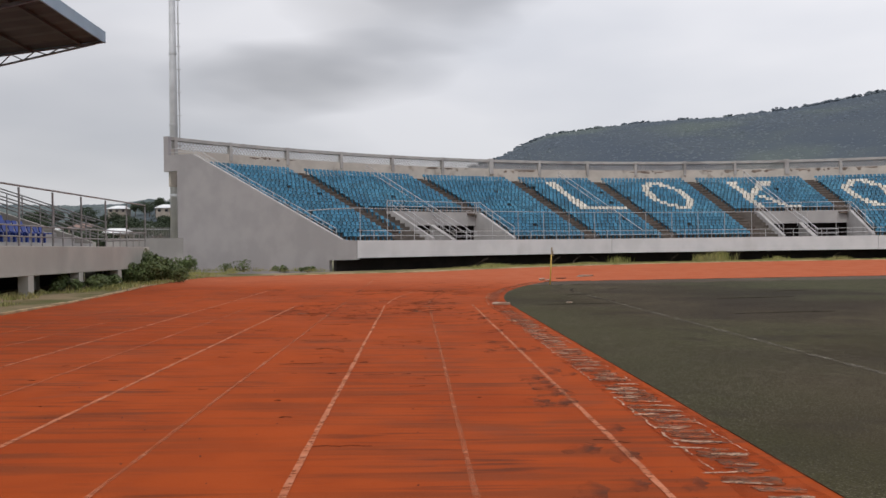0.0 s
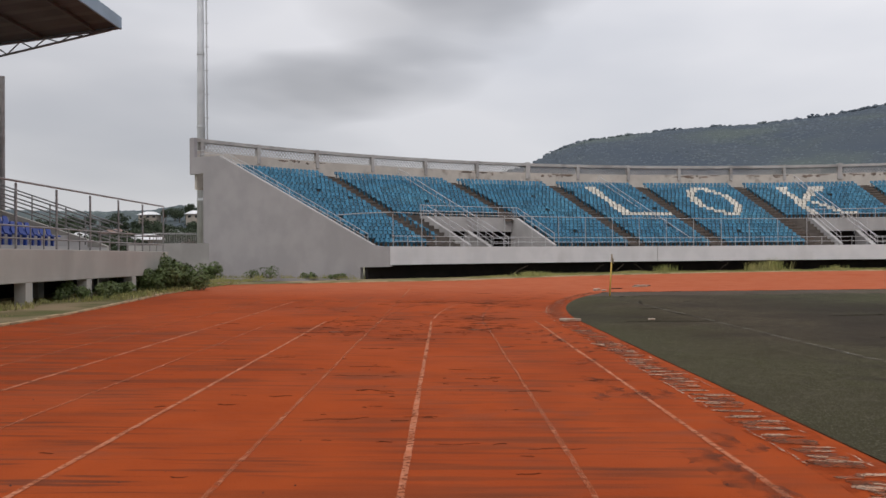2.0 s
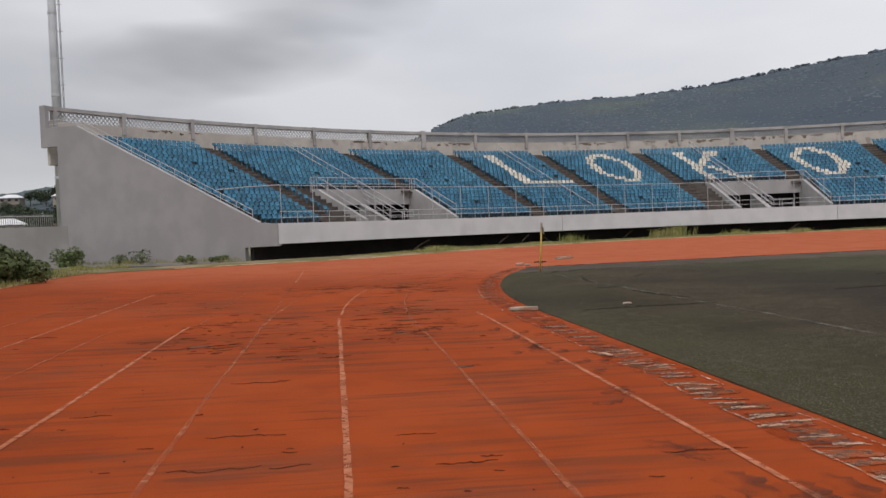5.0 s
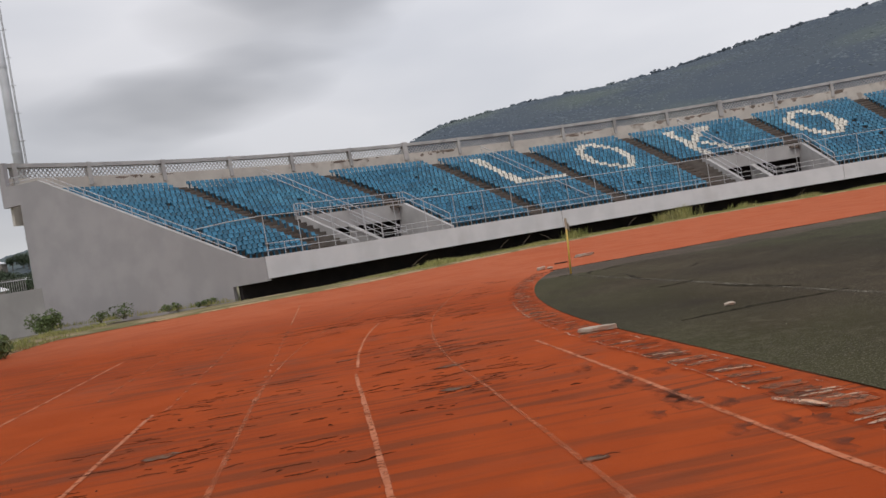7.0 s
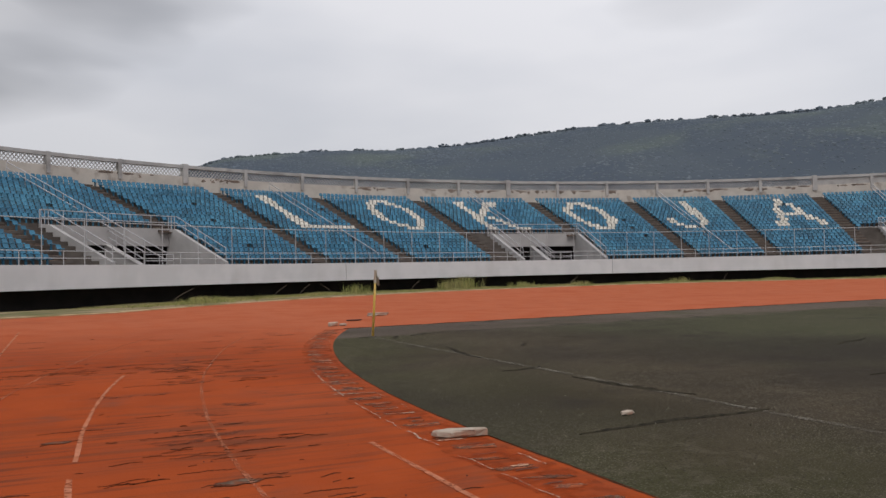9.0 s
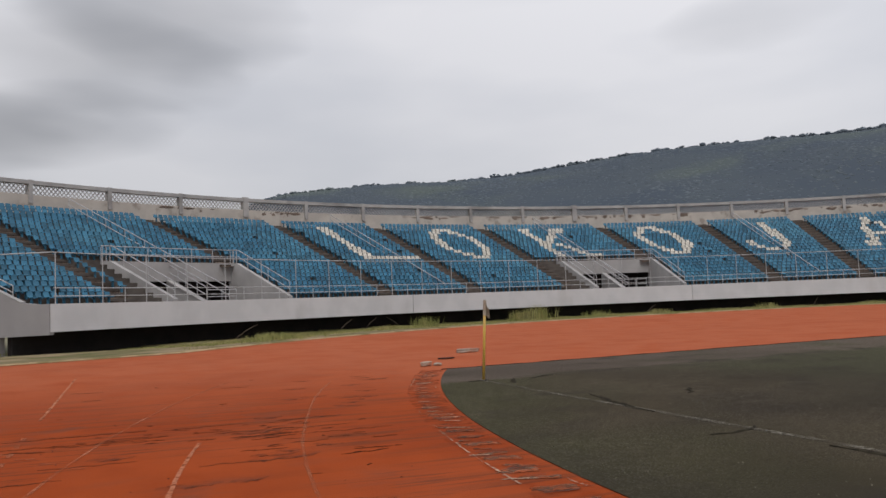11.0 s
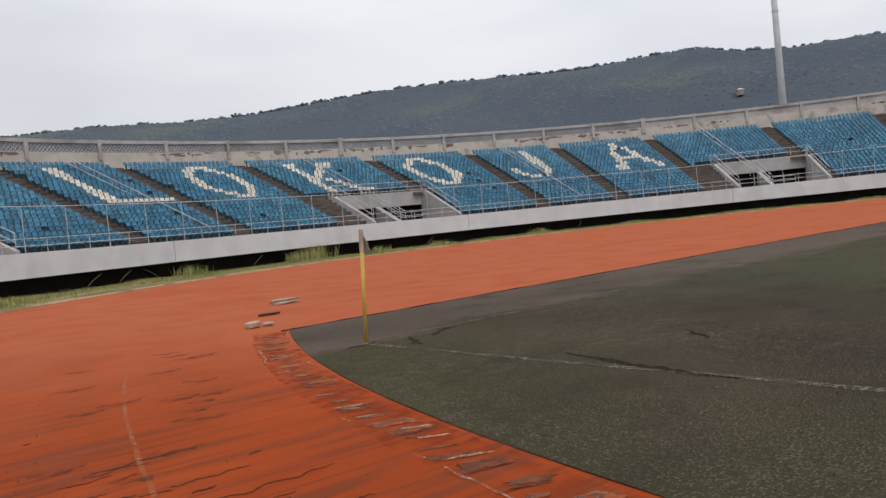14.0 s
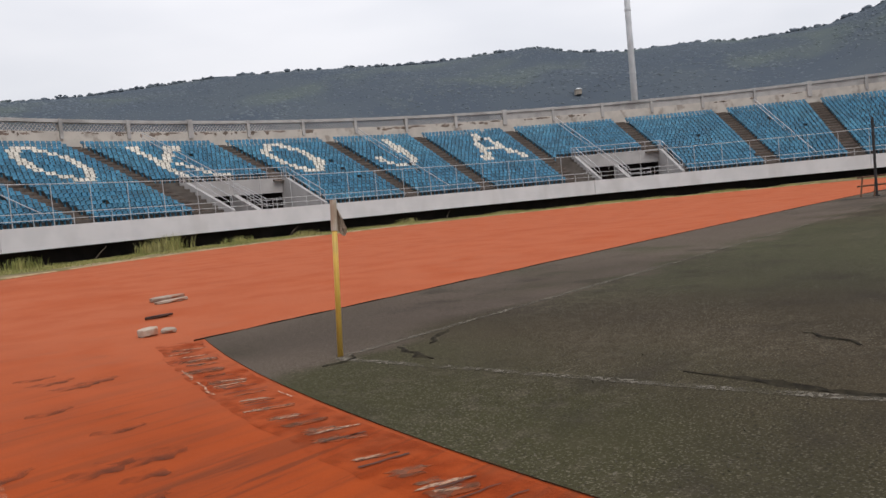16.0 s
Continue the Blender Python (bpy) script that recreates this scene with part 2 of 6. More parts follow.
TRACK = track_material()
LINE = mat("worn_white_lane_paint", (0.50, 0.195, 0.110), (0.44, 0.145, 0.070), 5.0, 0.9, 0.0, 60, spec=0.06, worn=(18, 0.10, 0.60))
LINE_FAINT = mat("faint_lane_paint", (0.48, 0.18, 0.10), (0.42, 0.125, 0.056), 4.0, 0.9, 0.0, 60, spec=0.06, worn=(16, 0.20, 0.74))
SPOT = mat("worn_dark_rubber", (0.185, 0.066, 0.040), (0.140, 0.056, 0.037), 5, 0.95, 0.2, 40, spec=0.05, worn=(4.0, 0.34, 0.84))
HOLE = mat("grey_track_base", (0.16, 0.105, 0.075), (0.11, 0.07, 0.05), 12, 0.95, 0.5, 40, (0.25, 0.06, 0.02), 6.0, 0.6, 0.5, 0.62, spec=0.05)
TEAR = mat("torn_track_skin", (0.120, 0.036, 0.018), (0.075, 0.026, 0.015), 3, 0.95, 0.2, 40, island=0.35, spec=0.06)
TURF = turf_material()
TURF_LINE = mat("worn_turf_line", (0.19, 0.17, 0.14), (0.13, 0.115, 0.09), 3.0, 0.95, 0.0, 90, spec=0.03, worn=(24, 0.34, 0.62))
TURF_DUST = mat("dusty_turf_edge", (0.15, 0.060, 0.030), (0.085, 0.050, 0.032), 5, 0.95, 0.3, 40, spec=0.05)
TURF_EDGE = mat("dark_turf_edge", (0.024, 0.021, 0.017), (0.046, 0.040, 0.028), 9, 0.97, 0.5, 60, spec=0.03)
CONCRETE = mat("grey_plastered_concrete", (0.43, 0.41, 0.40), (0.36, 0.345, 0.335), 0.6, 0.85, 0.25, 22, (0.25, 0.24, 0.235), 0.23, 0.55, 0.5, 0.72, stretch3=(1, 1, 0.35))
SIDE = mat("lilac_grey_painted_plaster", (0.36, 0.338, 0.345), (0.315, 0.298, 0.305), 0.5, 0.8, 0.2, 18, (0.28, 0.265, 0.272), 0.22, 0.5, 0.46, 0.74, stretch3=(1, 1, 0.45))
BAND = mat("white_painted_concrete_band", (0.66, 0.64, 0.655), (0.60, 0.585, 0.60), 0.7, 0.75, 0.12, 15, (0.50, 0.48, 0.48), 0.35, 0.55, 0.52, 0.7, stretch3=(1, 1, 0.3))
BACKWALL = mat("stained_cream_concrete_wall", (0.56, 0.51, 0.455), (0.48, 0.435, 0.39), 0.8, 0.85, 0.3, 20, (0.27, 0.22, 0.185), 0.9, 0.7, 0.54, 0.68, stretch3=(1, 1, 0.8))
PEEL = mat("bare_brown_plaster", (0.150, 0.112, 0.090), (0.22, 0.170, 0.14), 3.0, 0.9, 0.5, 25, rand=0.35)
PARAPET = mat("weathered_grey_parapet", (0.46, 0.44, 0.425), (0.38, 0.36, 0.35), 0.9, 0.85, 0.3, 20, (0.20, 0.19, 0.18), 0.4, 0.6, 0.52, 0.7)
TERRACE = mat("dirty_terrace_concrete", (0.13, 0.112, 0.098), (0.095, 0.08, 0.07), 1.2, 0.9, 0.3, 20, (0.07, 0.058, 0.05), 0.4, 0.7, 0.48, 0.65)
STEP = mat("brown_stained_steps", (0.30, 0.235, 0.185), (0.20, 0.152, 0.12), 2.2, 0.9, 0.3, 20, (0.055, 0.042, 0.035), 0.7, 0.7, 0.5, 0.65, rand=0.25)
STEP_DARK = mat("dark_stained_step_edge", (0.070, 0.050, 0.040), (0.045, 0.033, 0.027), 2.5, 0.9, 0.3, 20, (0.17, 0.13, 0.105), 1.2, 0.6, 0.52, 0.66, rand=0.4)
# near-black colour stands in for shade in recesses and openings
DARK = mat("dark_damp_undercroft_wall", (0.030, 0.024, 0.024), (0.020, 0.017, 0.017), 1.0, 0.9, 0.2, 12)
SEAT = mat("sun_faded_blue_plastic", (0.044, 0.172, 0.268), (0.033, 0.140, 0.230), 0.5, 0.5, 0.0, 1, (0.070, 0.225, 0.320), 0.13, 0.6, 0.5, 0.7, island=0.32)
SEAT_ONE = mat("sun_faded_blue_seat_shell", (0.044, 0.172, 0.268), (0.033, 0.140, 0.230), 0.5, 0.5, 0.0, 1, (0.070, 0.225, 0.320), 0.13, 0.6, 0.5, 0.7, rand=0.32)
SEAT_WHITE = mat("yellowed_white_plastic", (0.66, 0.62, 0.55), (0.58, 0.54, 0.47), 0.7, 0.5, 0.0, 1, island=0.14)
SEAT_ROYAL = mat("royal_blue_plastic", (0.030, 0.070, 0.34), (0.024, 0.058, 0.28), 0.7, 0.45, 0.0, 1, island=0.2)
PIPE = mat("galvanised_grey_pipe", (0.50, 0.49, 0.50), (0.42, 0.41, 0.42), 3.0, 0.5, 0.05, 40, (0.28, 0.21, 0.16), 1.6, 0.5, 0.6, 0.72, metal=0.15)
PIPE_DARK = mat("weathered_dark_pipe", (0.31, 0.295, 0.29), (0.24, 0.23, 0.225), 3.0, 0.55, 0.05, 40, metal=0.3)
STEEL = mat("galvanised_mast_steel", (0.54, 0.55, 0.57), (0.47, 0.48, 0.50), 0.8, 0.55, 0.05, 20, (0.30, 0.305, 0.32), 0.3, 0.5, metal=0.1)
CREAM = mat("cream_grey_grandstand_wall", (0.44, 0.415, 0.375), (0.39, 0.365, 0.33), 0.6, 0.85, 0.2, 18, (0.29, 0.27, 0.24), 0.35, 0.5, 0.5, 0.7, stretch3=(1, 1, 0.3))
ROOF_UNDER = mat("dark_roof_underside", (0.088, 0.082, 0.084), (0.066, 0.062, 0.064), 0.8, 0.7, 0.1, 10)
FASCIA = mat("pale_blue_fascia_sheet", (0.29, 0.40, 0.50), (0.25, 0.35, 0.45), 0.7, 0.5, 0.05, 12, (0.2, 0.27, 0.33), 0.5, 0.5)
TRUSS = mat("grey_truss_steel", (0.28, 0.27, 0.28), (0.20, 0.19, 0.20), 2, 0.6, 0.05, 20, metal=0.2)
SAND = mat("sandy_track_edge", (0.42, 0.30, 0.18), (0.33, 0.22, 0.12), 3, 0.95, 0.4, 30, (0.17, 0.14, 0.06), 0.8, 0.9, 0.48, 0.62, spec=0.05)
KERB = mat("dusty_concrete_kerb", (0.46, 0.33, 0.19), (0.36, 0.25, 0.14), 1.5, 0.9, 0.4, 30, (0.22, 0.18, 0.11), 0.8, 0.7, rand=0.1)
VERGE = mat("verge_soil_and_grass", (0.110, 0.112, 0.042), (0.165, 0.135, 0.068), 0.9, 0.95, 0.7, 20, (0.29, 0.215, 0.135), 0.35, 0.85, 0.42, 0.60, spec=0.1)
EARTH = mat("dry_earth", (0.20, 0.165, 0.11), (0.12, 0.125, 0.06), 0.05, 0.95, 0.3, 3, (0.07, 0.085, 0.035), 0.02, 0.8)
GRASS = mat("grass_blades", (0.225, 0.240, 0.070), (0.33, 0.295, 0.115), 0.6, 0.85, 0.0, 1, (0.22, 0.19, 0.10), 0.4, 0.5, 0.52, 0.7, island=0.35)
LEAF = mat("green_bush_leaves", (0.088, 0.122, 0.038), (0.110, 0.138, 0.048), 1.2, 0.7, 0.0, 1, island=0.45)
LEAF_DARK = mat("dark_town_tree_leaves", (0.030, 0.045, 0.022), (0.042, 0.058, 0.028), 0.4, 0.8, 0.0, 1, island=0.4)
BARK = mat("grey_brown_bark", (0.13, 0.10, 0.075), (0.09, 0.07, 0.055), 3, 0.9, 0.4, 20)
# distance haze is mixed into both colours; crowns lighter to offset their shaded sides
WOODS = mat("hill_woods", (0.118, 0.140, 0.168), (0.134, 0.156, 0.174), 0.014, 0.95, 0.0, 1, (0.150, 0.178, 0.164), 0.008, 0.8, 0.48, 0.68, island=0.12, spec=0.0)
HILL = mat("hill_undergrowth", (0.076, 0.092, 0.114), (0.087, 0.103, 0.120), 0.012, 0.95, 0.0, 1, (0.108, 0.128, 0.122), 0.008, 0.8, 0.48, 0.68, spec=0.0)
FLAGPOLE = mat("yellow_plastic_pole", (0.72, 0.48, 0.10), (0.64, 0.41, 0.08), 4, 0.5, 0.05, 40, (0.45, 0.36, 0.16), 2.0, 0.6)
FLAG = mat("faded_flag_cloth", (0.52, 0.46, 0.38), (0.40, 0.32, 0.24), 6, 0.9, 0.2, 60)
SLAB = mat("broken_pale_concrete", (0.44, 0.36, 0.29), (0.33, 0.25, 0.19), 6, 0.9, 0.5, 40, (0.42, 0.15, 0.07), 3.0, 0.6, 0.5, 0.65, rand=0.2)
KERB_RED = mat("deep_red_kerb_band", (0.335, 0.055, 0.0140), (0.295, 0.048, 0.0125), 3.0, 0.95, 0.3, 60, (0.25, 0.045, 0.016), 1.6, 0.6, 0.5, 0.65, spec=0.05, worn=(5, 0.34, 0.74))
FLAKE = mat("bare_grey_kerb_bed", (0.265, 0.182, 0.132), (0.130, 0.078, 0.054), 14, 0.95, 0.3, 40, (0.30, 0.070, 0.024), 5.0, 0.85, 0.45, 0.58, rand=0.3, spec=0.05, worn=(9, 0.34, 0.60))
FLAKE_WHITE = mat("peeling_white_kerb_paint", (0.54, 0.40, 0.30), (0.46, 0.27, 0.18), 12, 0.9, 0.2, 40, rand=0.2, spec=0.06, worn=(20, 0.32, 0.60))
CRACK = mat("lifted_track_edge", (0.050, 0.022, 0.016), (0.075, 0.03, 0.02), 5, 0.9, 0.2, 40, island=0.3)
RUST = mat("rusty_steel", (0.16, 0.075, 0.04), (0.10, 0.05, 0.03), 4, 0.8, 0.2, 40)
BLACK = mat("black_painted_steel", (0.02, 0.02, 0.022), (0.03, 0.03, 0.03), 4, 0.6, 0.05, 30)
WHITE = mat("white_painted_metal", (0.72, 0.72, 0.72), (0.62, 0.62, 0.61), 2, 0.5, 0.05, 30)
NET = mat("white_net_cord", (0.55, 0.55, 0.55), (0.45, 0.45, 0.45), 3, 0.8, 0.0, 1)
HOUSE = mat("painted_house_wall", (0.42, 0.36, 0.30), (0.33, 0.29, 0.25), 0.4, 0.9, 0.1, 5, rand=0.3)
TIN = mat("pale_metal_roof", (0.66, 0.66, 0.66), (0.52, 0.52, 0.53), 0.4, 0.55, 0.1, 5, rand=0.15)
TIN_BROWN = mat("rusted_brown_roof", (0.20, 0.135, 0.11), (0.15, 0.10, 0.085), 0.4, 0.8, 0.1, 5, rand=0.2)
WINDOW_DARK = mat("dark_window_pane", (0.02, 0.022, 0.025), (0.03, 0.03, 0.035), 1, 0.2, 0.0, 1)


# ---- builders ----
def mesh_of(bm, name, material, smooth=False):
    me = bpy.data.meshes.new(name)
    bmesh.ops.recalc_face_normals(bm, faces=bm.faces)
    if any(e.is_boundary for e in bm.edges):
        bm.normal_update()
        if sum(f.normal.z * f.calc_area() for f in bm.faces) < 0:
            bmesh.ops.reverse_faces(bm, faces=bm.faces)
    bm.to_mesh(me)
    bm.free()
    me.materials.append(material)
    if smooth:
        for p in me.polygons:
            p.use_smooth = True
    return me


def part(name, bm, material, parent=None, label="", smooth=False):
    ob = new(name, mesh_of(bm, name, material, smooth))
    if parent is not None:
        ob.parent = parent
    if label:
        ob["label"] = label
    return ob


def raw(name, verts, faces, material, parent=None):
    me = bpy.data.meshes.new(name)
    me.from_pydata([tuple(v) for v in verts], [], [tuple(f) for f in faces])
    me.materials.append(material)
    me.update()
    ob = new(name, me)
    if parent is not None:
        ob.parent = parent
    return ob


def empty(name, label, category, group="", kind="", at=(0, 0, 0)):
    ob = new(name)
    ob.location = at
    return tagged(ob, label, category, group, kind)


def box(bm, x0, x1, y0, y1, z0, z1, bevel=0.0):
    r = bmesh.ops.create_cube(bm, size=1.0, matrix=Matrix.Translation(((x0 + x1) / 2, (y0 + y1) / 2, (z0 + z1) / 2)) @ Matrix.Diagonal((x1 - x0, y1 - y0, z1 - z0, 1)))
    if bevel:
        es = {e for v in r["verts"] for e in v.link_edges}
        bmesh.ops.bevel(bm, geom=list(es), offset=bevel, segments=2, affect="EDGES", profile=0.5)


def pipe(bm, a, b, rad, n=7, rad2=None):
    a, b = Vector(a), Vector(b)
    d = b - a
    m = Matrix.Translation((a + b) / 2) @ d.to_track_quat("Z", "Y").to_matrix().to_4x4()
    bmesh.ops.create_cone(bm, cap_ends=True, segments=n, radius1=rad, radius2=rad if rad2 is None else rad2, depth=d.length, matrix=m)


def tube(bm, pts, rad, n=7):
    """A pipe along a line of points, one skin."""
    rings = []
    pts = [Vector(p) for p in pts]
    for i, p in enumerate(pts):
        d = (pts[min(i + 1, len(pts) - 1)] - pts[max(i - 1, 0)]).normalized()
        side = d.cross(Vector((0, 0, 1)))
        side = side.normalized() if side.length > 1e-4 else Vector((1, 0, 0))
        up = side.cross(d)
        rings.append([bm.verts.new(p + rad * (math.cos(6.2832 * k / n) * side + math.sin(6.2832 * k / n) * up)) for k in range(n)])
    for r0, r1 in zip(rings, rings[1:]):
        for k in range(n):
            bm.faces.new((r0[k], r0[(k + 1) % n], r1[(k + 1) % n], r1[k]))
    bm.faces.new(rings[0])
    bm.faces.new(rings[-1])


def prism(bm, outline, depth):
    """A flat outline of 3D points pushed along the vector depth."""
    a = [bm.verts.new(p) for p in outline]
    b = [bm.verts.new(Vector(p) + Vector(depth)) for p in outline]
    bm.faces.new(a)
    bm.faces.new(b)
    for i in range(len(a)):
        j = (i + 1) % len(a)
        bm.faces.new((a[i], a[j], b[j], b[i]))


# ---- the plan: one centre for the bend and the stand ----
CX, CY = 35.11, 18.48
R_TURF, R_FRONT, R_BACK = 32.40, 57.0, 77.5
Z_BAND0, Z_BAND1, Z_TOP = 0.95, 2.32, 12.1


def polar(r, deg, z=0.0):
    a = radians(deg)
    return Vector((CX + r * math.cos(a), CY + r * math.sin(a), z))


def radius(x, y):
    return math.hypot(x - CX, max(y - CY, 0.0))


def drift(y):
    """The kerb and the turf edge swing a little wider than the lanes on the bend."""
    return 0.048 * min(max(y - 19.0, 0.0), 16.0)


def end_y(x, y):
    """The goal end is not quite square to the straight."""
    return y - 0.025 * (x - 6.0) * min(max((y - 20.0) / 11.0, 0.0), 1.0)


def ground_z(x, y):
    """Lanes fall inwards, the field is crowned."""
    r = radius(x, y)
    if r > 33.2:
        return -0.03 + 0.015 * min(r - 33.2, 11.5)
    if x > CX and y < CY:
        r = abs(x - CX)
    return -0.03 + 0.004 * min(max(32.6 - r, 0.0), 24.0)


def arc_box(bm, r0, r1, z0, z1, t0, t1, step=1.5):
    """A curved block between two radii, heights and angles."""
    n = max(1, int(math.ceil(abs(t1 - t0) / step)))
    rings = []
    for i in range(n + 1):
        t = t0 + (t1 - t0) * i / n
        rings.append([bm.verts.new(polar(r, t, z)) for r, z in ((r0, z0), (r1, z0), (r1, z1), (r0, z1))])
    for a, b in zip(rings, rings[1:]):
        for k in range(4):
            bm.faces.new((a[k], a[(k + 1) % 4], b[(k + 1) % 4], b[k]))
    bm.faces.new(rings[0])
    bm.faces.new(rings[-1])


def ribbon(bm, pts, width, lift, ragged=0.0):
    """A flat painted strip that follows the ground."""
    prev = None
    for i, p in enumerate(pts):
        q0, q1 = pts[max(i - 1, 0)], pts[min(i + 1, len(pts) - 1)]
        d = Vector((q1[0] - q0[0], q1[1] - q0[1], 0)).normalized()
        n = Vector((-d.y, d.x, 0)) * width / 2
        pair = []
        for s in (1, -1):
            k = s * (1 + ragged * noise.noise((p[0] * 3.1 + 7 * s, p[1] * 3.1, 5)))
            x, y = p[0] + k * n.x, p[1] + k * n.y
            pair.append(bm.verts.new((x, y, ground_z(x, y) + lift)))
        if prev:
            bm.faces.new((prev[0], prev[1], pair[1], pair[0]))
        prev = pair


# ---- ground ----
def build_ground():
    rs = [0, 30, 60, 90, 130, 200, 320, 500, 800, 1300, 2200, 3400]
    n = 72
    verts, faces = [(CX, CY, -0.35)], []
    for r in rs[1:]:
        for k in range(n):
            a = 6.28318 * k / n
            verts.append((CX + r * math.cos(a), CY + r * math.sin(a), -0.35))
    for k in range(n):
        faces.append((0, 1 + k, 1 + (k + 1) % n))
    for j in range(len(rs) - 2):
        for k in range(n):
            a, b = 1 + j * n, 1 + (j + 1) * n
            faces.append((a + k, b + k, b + (k + 1) % n, a + (k + 1) % n))
    tagged(raw("ground", verts, faces, EARTH), "dry earth with sparse green growth round the stadium", "ground", kind="structure")


def build_track():
    # rows across the lanes; straight first, then round the bend
    stations = [("s", y) for y in np.arange(-30, CY, 0.6)] + [("b", t) for t in np.arange(180, -14, -1.0)]
    w = 30

    def outermost(kind, v):
        if kind == "s" or v > 176:
            return 47.3
        if v < 141.6:
            return 45.1
        a = radians(v)
        return max(45.1, min(47.3 / abs(math.cos(a)), (46.9 - CY) / math.sin(a)))

    verts, faces = [], []
    for kind, v in stations:
        far = outermost(kind, v)
        for k in range(w):
            r = 30.0 + (far - 30.0) * k / (w - 1)
            x, y = (CX - r, v) if kind == "s" else polar(r, v)[:2]
            bumpy = 0.002 * noise.noise((x * 0.5, y * 0.8, 0))
            verts.append((x, y, ground_z(x, y) + bumpy - 0.004))
    for i in range(len(stations) - 1):
        for j in range(w - 1):
            faces.append((i * w + j, i * w + j + 1, (i + 1) * w + j + 1, (i + 1) * w + j))
    ob = tagged(raw("running_track", verts, faces, TRACK), "worn orange running track with creased and lifting surface", "running track", kind="structure")
    for p in ob.data.polygons:
        p.use_smooth = True
    # inner end area behind the goal line
    verts, faces = [], []
    ys = np.arange(33.4, 52, 0.8)
    m = 50
    for y in ys:
        half = math.sqrt(max(31.2 ** 2 - (y - CY) ** 2, 0.0))
        for k in range(m + 1):
            x = CX + half * (2 * k / m - 1)
            verts.append((x, y, ground_z(x, y) - 0.008 + 0.005 * noise.noise((x * 0.4, y * 0.5, 2))))
    for i in range(len(ys) - 1):
        for k in range(m):
            a = i * (m + 1) + k
            faces.append((a, a + 1, a + m + 2, a + m + 1))
    tagged(raw("end_area_surface", verts, faces, TRACK), "plain orange surface behind the goal line", "track surface", kind="structure")
    return ob


LANES = [1.65, 0.42, -0.81, -2.03, -3.24, -4.37, -5.42, -6.52, -7.6]


def build_lane_lines(track):
    # how far the paint of each lane can still be made out, and how well
    ends = [20.6, 18.6, 20.4, 20.0, 20.0, 19.7, 27.6, 27.8, 24.0]
    looks = [LINE, LINE_FAINT, LINE, LINE_FAINT, LINE, LINE_FAINT, LINE, LINE_FAINT, LINE_FAINT]

    def paint(pts, m, width=0.046):
        bm = bmesh.new()
        fine = [(q0[0] + (q1[0] - q0[0]) * j / 4, q0[1] + (q1[1] - q0[1]) * j / 4) for q0, q1 in zip(pts, pts[1:]) for j in range(4)] + [pts[-1]]
        ribbon(bm, fine, width, 0.002, 0.5)
        part("lane_line", bm, m, track)

    def arc(r0, r1, t0, t1, m, width=0.040):
        n = int(abs(t0 - t1)) + 2
        paint([polar(r0 + (r1 - r0) * k / n + 0.015 * noise.noise((r0, k * 0.6, 4)), t0 + (t1 - t0) * k / n)[:2] for k in range(n + 1)], m, width)

    for k, x in enumerate(LANES):
        paint([(x + 0.012 * noise.noise((k, y * 0.3, 0)), y) for y in np.append(np.arange(-28, ends[k], 0.8), ends[k])], looks[k], 0.05 if looks[k] is LINE else 0.044)
    # what is left of the arcs, lane by lane
    arc(34.69, 35.02, 180, 163, LINE_FAINT)
    arc(35.02, 35.35, 163, 155, LINE_FAINT)
    arc(35.96, 36.15, 176, 166.5, LINE)
    arc(37.13, 37.40, 178.4, 162, LINE_FAINT)
    arc(37.40, 37.62, 162, 154.5, LINE_FAINT)
    # the straight runs on past the bend: dashes, then plain paint
    for x, y0, y1, plain in ((-2.02, 19.6, 28.5, 38.2), (-3.1, 20.2, 30.5, 0), (-4.4, 22, 29, 0)):
        y, n = y0, 0
        while y < y1:
            paint([(x, y), (x - 0.01, y + 0.26)], LINE_FAINT, 0.06)
            y += 0.62
        if plain:
            paint([(x, y) for y in np.arange(30.2, plain, 0.8)], LINE)
    rnd = random.Random(4)
    for k in range(10):
        bm = bmesh.new()
        x, y = -3.9 + 0.28 * k, 29.8 - 0.42 * k
        ribbon(bm, [(x, y), (x + 0.16 + 0.06 * rnd.random(), y - 0.05)], 0.05, 0.003)
        part("start_dash", bm, LINE_FAINT, track)


def crack_line(bm, x, y, length, tilt, seed, width, high):
    """One jagged, lifted tear."""
    seg = max(5, int(length / 0.022))
    prev = None
    for s in range(seg + 1):
        u = s / seg
        px = x + (u - 0.5) * length
        py = y + tilt * (u - 0.5) * length + 0.07 * noise.noise((seed * 3.1, u * 6 * length + 0.1, 0)) + 0.022 * noise.noise((seed * 3.1, u * 34 * length, 3))
        k = 0.25 + 0.75 * abs(noise.noise((seed * 1.7, u * 22 * length, 9))) * 2
        k *= min(1.0, 5 * u + 0.1, 5 * (1 - u) + 0.1)
        w = width * k
        z = ground_z(px, py) + 0.001
        row = [bm.verts.new((px, py - w, z - 0.003)), bm.verts.new((px, py, z + high * k)), bm.verts.new((px, py + w, z - 0.003))]
        if prev:
            bm.faces.new((prev[0], prev[1], row[1], row[0]))
            bm.faces.new((prev[1], prev[2], row[2], row[1]))
        prev = row


